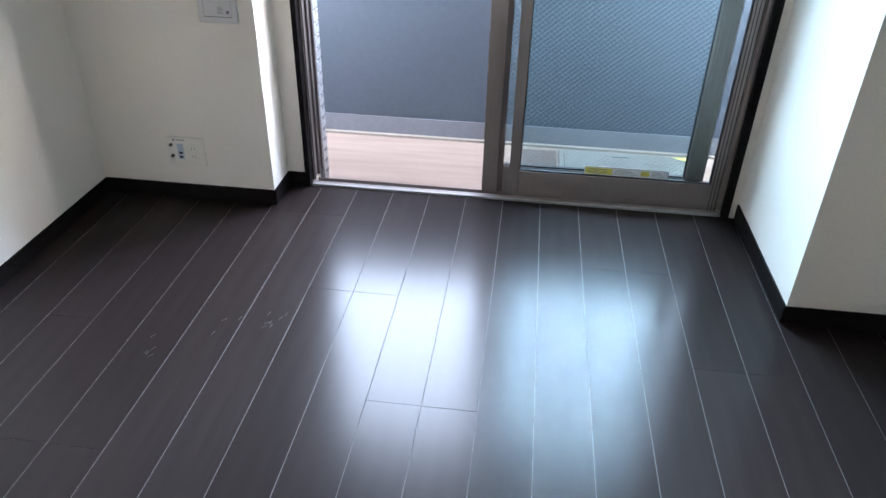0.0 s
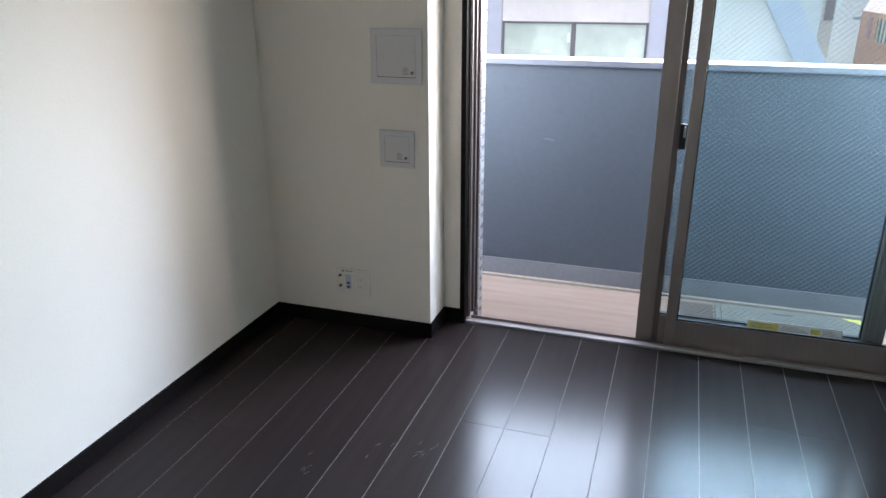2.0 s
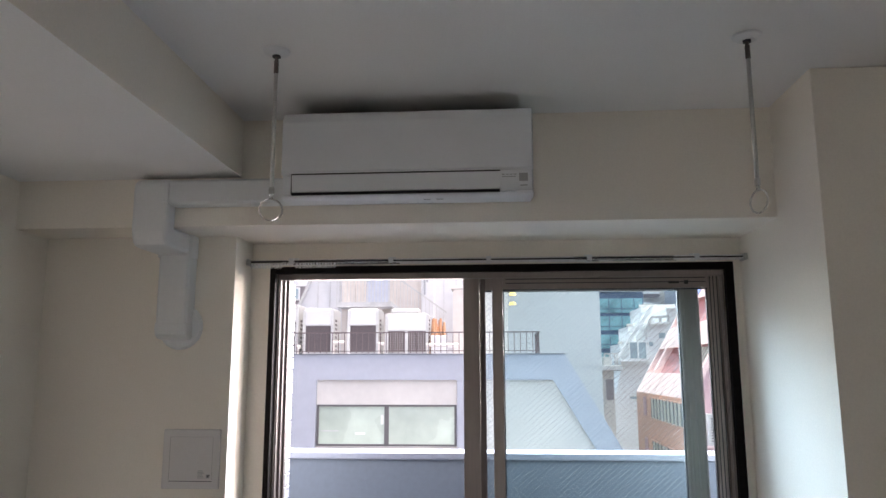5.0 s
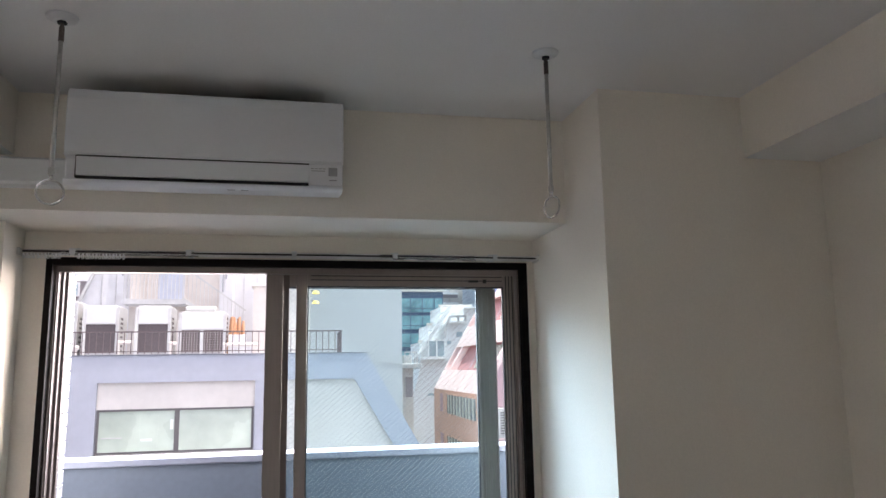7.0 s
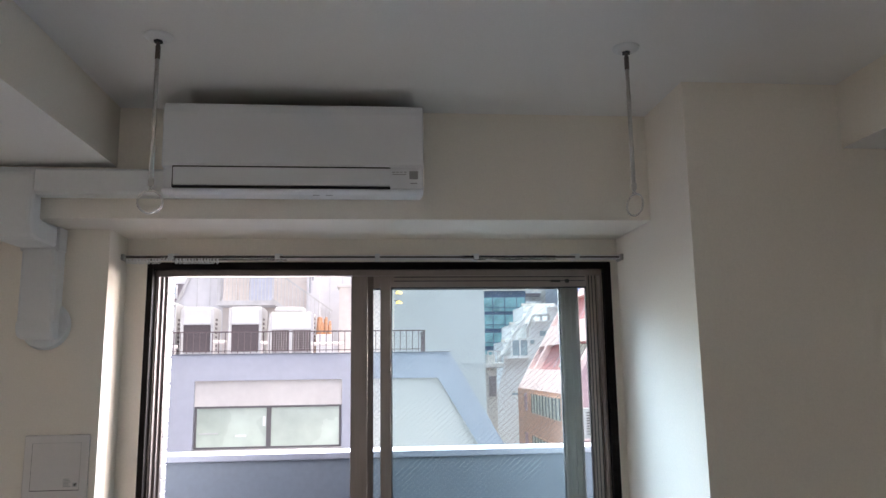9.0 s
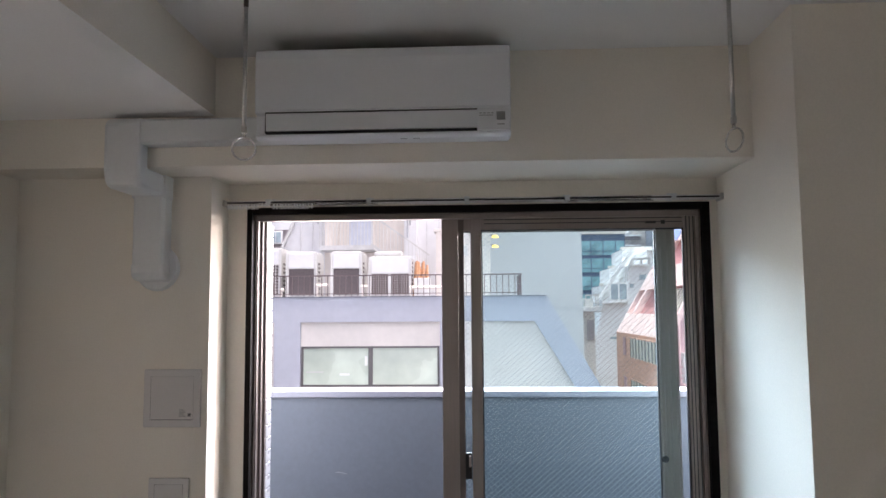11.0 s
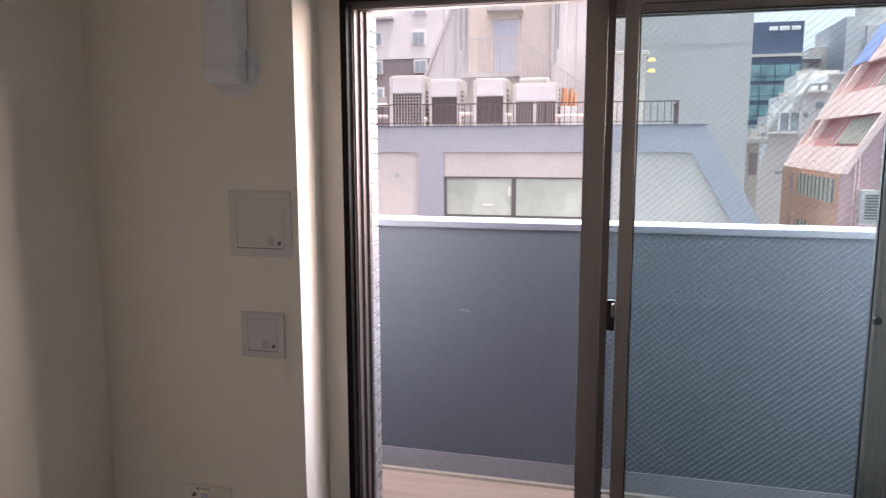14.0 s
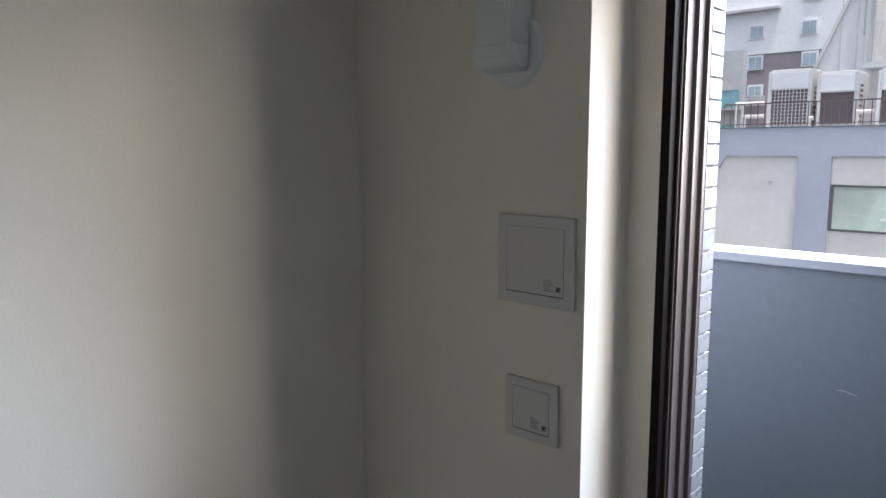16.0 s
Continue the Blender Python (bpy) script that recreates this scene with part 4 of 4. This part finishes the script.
# the navy office tower with teal glazing
navy = thing("navy_tower", (10.4, 60, -14), "navy office tower with teal window bands and a roof sign", "building")
part("wall", boxes((7.0, 12.2, 60.2, 72, -14, 10.25)), NAVY, navy)
for z0, z1 in ((5.98, 7.15), (4.55, 5.70), (3.08, 4.20), (1.62, 2.75), (0.18, 1.3), (-1.3, -0.15)):
    w = part("window_band", boxes((7.0, 12.1, 60.12, 60.22, z0, z1)), TEAL, navy, "teal glazed window band")
    each("mullion", [(7.3 + i * 1.02, 7.36 + i * 1.02, 60.07, 60.12, z0, z1) for i in range(5)], NAVY, w)
    part("transom", boxes((7.0, 12.1, 60.08, 60.12, z0 + 0.30, z0 + 0.35)), NAVY, w)
each("sign_shape", [(x0, x1, 60.1, 60.2, 9.60, 9.90) for x0, x1 in ((9.80, 10.40), (10.52, 11.20), (11.32, 11.95))], LABEL_WHITE, navy, "plain white sign block", bevel=0.05)
part("ledge", boxes((7.0, 12.25, 59.95, 60.2, 7.72, 7.92)), BEIGEWALL, navy)

# the pale stepped house in the gap, its terraces and the little house before it
stepped = thing("stepped_house", (9, 48, -14), "pale lilac-white stepped house with terraces and outside stairs", "building")
part("wall", prism([(7.2, -14), (7.3, -1.6), (8.1, 1.4), (8.1, 1.97), (9.7, 1.97), (9.7, 3.65), (9.95, 4.33), (11.15, 4.33), (11.15, 5.33), (14, 5.33), (14, -14)], (48, 56), "y"), WHITERENDER, stepped)
each("ledge", [(8.0, 9.8, 47.3, 48, 1.93, 2.06), (9.85, 11.2, 47.6, 48, 4.30, 4.42), (11.05, 13.0, 47.6, 48, 5.30, 5.42)], WHITERENDER, stepped)
part("stair_flank", prism([(7.85, 2.05), (8.05, 2.05), (10.0, 4.75), (10.45, 5.45), (10.25, 5.50), (9.80, 4.85)], (48.6, 48.9), "y"), PALEWALL, stepped, "pale sloping stair flank")
each("tread", [(7.75 + 0.27 * k, 8.10 + 0.27 * k, 48.9, 50.2, 1.95 + 0.385 * k, 2.08 + 0.385 * k) for k in range(9)], WHITERENDER, stepped)
each("terrace_block", [(8.4, 9.7, 50, 54, -14, 3.1), (9.2, 11.0, 51, 55, -14, 4.35), (10.3, 12.6, 52, 56, -14, 5.75)], WHITERENDER, stepped, "pale terrace block behind the stairs")
each("terrace_cap", [(8.3, 9.75, 49.9, 50.1, 3.1, 3.28), (9.1, 11.05, 50.9, 51.1, 4.35, 4.52), (10.2, 12.7, 51.9, 52.1, 5.75, 5.93)], CREAM, stepped)
glass_rail = part("terrace_rail", boxes((8.55, 9.62, 47.32, 47.36, 2.12, 3.12)), PALEGLASS, stepped, "pale glass terrace rail")
each("post", [(x, x + 0.09, 47.27, 47.36, 2.06, 3.3) for x in (8.5, 9.05, 9.6)] + [(8.5, 9.69, 47.27, 47.36, 3.12, 3.2)], WHITERENDER, glass_rail)
bm = bmesh.new()
for a, b in (((9.64, 3.2), (9.64, 3.85)), ((9.64, 3.85), (10.05, 4.72)), ((10.05, 4.72), (11.15, 4.78)), ((10.6, 4.4), (10.6, 4.75)), ((11.1, 4.4), (11.1, 4.78))):
    bar(bm, (a[0], 47.4, a[1]), (b[0], 47.4, b[1]), 0.07)
part("stair_rail", bm, ROOFGREY, stepped, "grey pipe handrail")
each("window", [(10.6, 11.0, 47.95, 48.01, 3.4, 3.75), (9.95, 10.2, 47.95, 48.01, 2.9, 3.15), (8.6, 9.2, 47.95, 48.01, -0.45, -0.3)], PALEGLASS, stepped)

kiosk = thing("corner_house", (7.4, 44, -14), "narrow beige house with a flat grey roof slab", "building")
part("wall", boxes((5.9, 6.98, 44, 47, -14, 1.35)), CREAM, kiosk)
part("roof_slab", boxes((5.8, 7.42, 43.6, 47.2, 1.35, 1.66), bevel=0.03), ROOFGREY, kiosk)
part("window", boxes((6.50, 6.92, 43.94, 44, -0.35, 0.85)), BROWNWALL, kiosk, "brown shuttered window")
each("roof_rail", [(6.4, 7.2, 43.7, 43.76, 2.30, 2.38)] + [(x, x + 0.06, 43.7, 43.76, 1.66, 2.30) for x in (6.4, 6.7, 7.0, 7.14)], UNITWHITE, kiosk)
part("roof_box", boxes((6.45, 6.95, 44.3, 45.0, 1.66, 2.15), bevel=0.03), UNITWHITE, kiosk)

far1 = thing("beige_block", (16, 70, -14), "far beige apartment block with dark balconies", "building")
part("wall", boxes((14.9, 17.8, 70, 80, -14, 9.45)), CREAM, far1)
part("wall", prism([(14.1, -14), (14.1, 8.6), (14.9, 9.2), (14.9, -14)], (70.2, 79), "y"), PALEWALL, far1)
for i in range(5):
    part("balcony", boxes((14.0, 15.6, 69.5, 70, 8.15 - i * 0.95, 8.45 - i * 0.95)), BROWNWALL, far1)
    part("balcony_edge", boxes((13.95, 15.65, 69.4, 69.5, 8.45 - i * 0.95, 8.60 - i * 0.95)), WHITERENDER, far1)
far2 = thing("grey_block", (19, 65, -14), "far grey concrete block with a roof tank", "building")
part("wall", boxes((16.2, 26, 65, 75, -14, 11.15)), GREYBLOCK, far2)
part("wall", boxes((17.6, 19.4, 64.6, 65, -14, 10.4)), PALEWALL, far2)
part("aerial", boxes((17.0, 17.05, 66, 66.05, 11.15, 12.4)), ROOFGREY, far2)
bm = bmesh.new()
tube(bm, (18.9, 68, 11.15), (18.9, 68, 12.2), 1.3, 1.3, 24)
part("roof_tank", bm, ROOFGREY, far2)

# the orange and pink mansard house
XM, YM0, YM1, LEAN = 7.53, 30.0, 40.2, 0.58
def slope_at(z):
    return XM + (z - 0.27) * LEAN
def leaning(z0, z1, inset, thick, y0, y1):
    """A slab that follows the slope of the roof between two heights, set back from it."""
    a, b = slope_at(z0) + inset, slope_at(z1) + inset
    return prism([(a, z0), (b, z1), (b + thick, z1), (a + thick, z0)], (y0, y1), "y")
mansard = thing("mansard_house", (11, 30, -14), "orange brick house with pink sloped mansard and red dormers", "building")
part("wall", boxes((XM, 18, YM0, YM1, -14, 0.27)), BRICK, mansard, "orange brick wall")
part("gable", prism([(XM + 0.01, -13.9), (XM + 0.01, 0.26), (slope_at(9) + 0.01, 9), (18, 9), (18, -13.9)], (YM0 - 0.04, YM0 + 0.02), "y"), SHADEDMAUVE, mansard, "gable wall with its shade painted in mauve")
for z0, z1 in ((0.27, 1.25), (2.50, 3.62), (4.98, 6.10), (7.30, 8.30)):
    part("roof_slope", leaning(z0, z1, 0.0, 9.0, YM0 + 0.02, YM1), PINKROOF, mansard, "pale pink sloped roof band")
    for y in (31.5, 33.0, 34.5, 36.0, 37.5, 39.0):
        part("roof_seam", leaning(z0, z1, -0.02, 0.02, y, y + 0.05), PINKROOF, mansard)
for z0, z1 in ((1.25, 2.50), (3.62, 4.98), (6.10, 7.30)):
    d = part("dormer", leaning(z0, z1, 0.34, 8.0, YM0 + 0.02, YM1), REDWALL, mansard, "deep red recessed dormer wall")
    for y0, y1 in ((YM0 + 0.02, YM0 + 0.30), (38.35, 38.75), (YM1 - 0.2, YM1)):
        part("fin", leaning(z0, z1, 0.0, 0.34, y0, y1), PINKROOF, d, "pink sloping fin")
    w = part("window", leaning(z0 + 0.12, z1 - 0.10, 0.28, 0.05, 30.9, 34.6), WINDARK, d, "dark window behind slats")
    for k in range(9):
        part("slat", leaning(z0 + 0.12, z1 - 0.10, 0.22, 0.05, 31.0 + k * 0.41, 31.15 + k * 0.41), SLATS, d)
    part("narrow_window", leaning(z0 + 0.12, z1 - 0.10, 0.31, 0.03, 35.4, 35.75), SHADEDMAUVE, d)
for z1 in (0.06, -1.95, -3.98):
    w = part("window", boxes((XM - 0.05, XM, 30.7, 36.5, z1 - 0.92, z1)), WINDARK, mansard, "dark window with pale slats")
    each("slat", [(XM - 0.10, XM - 0.05, 30.8 + i * 0.64, 31.0 + i * 0.64, z1 - 0.92, z1) for i in range(9)], SLATS, w)
    part("window_frame", boxes((XM - 0.09, XM - 0.03, 30.6, 36.6, z1, z1 + 0.05), (XM - 0.09, XM - 0.03, 30.6, 36.6, z1 - 0.97, z1 - 0.92)), BRICK, w)
    part("window", boxes((XM - 0.04, XM, 37.7, 38.3, z1 - 0.92, z1)), SHADEDMAUVE, mansard)
for x in (8.0, 8.12):
    bm = bmesh.new()
    tube(bm, (x, YM0 - 0.1, -9), (x, YM0 - 0.1, 0.9), 0.03, 0.03, 8)
    part("downpipe", bm, PINKROOF, mansard)
part("gable_edge", prism([(XM - 0.04, 0.27), (slope_at(9) - 0.03, 9), (slope_at(9) + 0.22, 9), (XM + 0.22, 0.27)], (YM0 - 0.12, YM0 - 0.04), "y"), PINKROOF, mansard, "pink edge board of the slope")
for x0, x1, z0, z1 in ((8.15, 8.93, -1.48, -0.28), (8.85, 9.75, 0.95, 2.15)):
    cond = part("wall_unit", boxes((x0, x1, YM0 - 0.5, YM0 - 0.1, z0, z1), bevel=0.02), UNITWHITE, mansard, "white outdoor unit on a bracket")
    each("guard_bar", [(x0 + 0.14, x1 - 0.16, YM0 - 0.53, YM0 - 0.5, z0 + 0.16 + i * 0.105, z0 + 0.20 + i * 0.105) for i in range(9)], UNITDARK, cond)
    part("bracket", boxes((x0 - 0.05, x1 + 0.05, YM0 - 0.5, YM0 - 0.04, z0 - 0.08, z0)), PINKROOF, cond)
gable_rail = part("gable_rail", boxes((7.62, 8.12, YM0 - 0.45, YM0 - 0.40, -0.86, -0.80)), SHADEDMAUVE, mansard)
each("bar", [(7.62, 8.12, YM0 - 0.44, YM0 - 0.41, -1.72 + i * 0.21, -1.68 + i * 0.21) for i in range(4)], SHADEDMAUVE, gable_rail)
part("blue_sheet", leaning(5.05, 6.95, -0.06, 0.05, 37.6, 39.9), BLUESHEET, mansard, "blue sheet on the slope")

# far left: pale and brown apartment house, and a house with green glass balconies
apt = thing("apartment_house", (-22, 60, -14), "white over brown apartment house with small windows", "building")
part("wall", boxes((-40, -13, 60, 70, -14, 8.4)), BROWNWALL, apt, "grey-brown lower wall")
part("wall", boxes((-40, -13, 59.9, 70, 8.4, 22)), WHITERENDER, apt, "white upper wall")
for x, z in ((-17.75, 9.5), (-17.6, 7.2), (-17.6, 11.9), (-21.5, 9.5), (-21.5, 7.2), (-21.4, 5.0)):
    w = part("window", boxes((x, x + 1.15, 59.8, 59.95, z, z + 1.1)), WHITERENDER, apt)
    part("pane", boxes((x + 0.12, x + 0.55, 59.75, 59.8, z + 0.12, z + 0.98), (x + 0.62, x + 1.03, 59.75, 59.8, z + 0.12, z + 0.98)), PALEGLASS, w)
part("ledge", boxes((-24, -19.3, 59.4, 60, 11.6, 11.8)), ROOFGREY, apt)
each("balcony_unit", [(x - 0.5, x + 0.4, 58.6, 59.2, z, z + 0.7) for x in (-21.4, -20.2) for z in (4.5,)], UNITWHITE, apt, bevel=0.02)
green = thing("green_balcony_house", (-16, 40, -14), "white house with green glass balconies", "building")
part("wall", boxes((-22, -14.7, 40.6, 41.2, -14, 6.4)), UNITWHITE, green)
for z in (4.3, 2.5, 0.6):
    part("balcony_glass", boxes((-22, -14.6, 40, 40.05, z - 0.9, z)), TEAL, green, "green glass balcony front")
    part("balcony_slab", boxes((-22, -14.6, 40, 40.6, z - 1.0, z - 0.9), (-22, -14.6, 39.98, 40.08, z, z + 0.06)), UNITWHITE, green)

# ---- floor planks, the pieces last ----
PITCH, LENGTH, SEAM = 0.1585, 1.818, 0.0010
def plank_mesh(w, length):
    return mesh_of("plank", boxes((SEAM, w - SEAM, SEAM * 0.3, length - SEAM * 0.3, -0.0025, 0.0), bevel=0.0005), BOARD)
cache = {}
for k in range(-11, 12):
    x0, x1 = max(XL, -0.06 + k * PITCH), min(XR, -0.06 + (k + 1) * PITCH)
    if x1 - x0 < 0.02:
        continue
    pair = (k + 2) // 2
    y = 1.721 - pair * 0.513
    while y > YB:
        y -= LENGTH
    while y < 3.02:
        a, b = max(YB, y), min(3.02, y + LENGTH)
        if b - a > 0.01:
            key = (round(x1 - x0, 4), round(b - a, 4))
            if key not in cache:
                cache[key] = plank_mesh(x1 - x0, b - a)
            piece("plank", cache[key], floor, (x0, a, 0))
        y += LENGTH
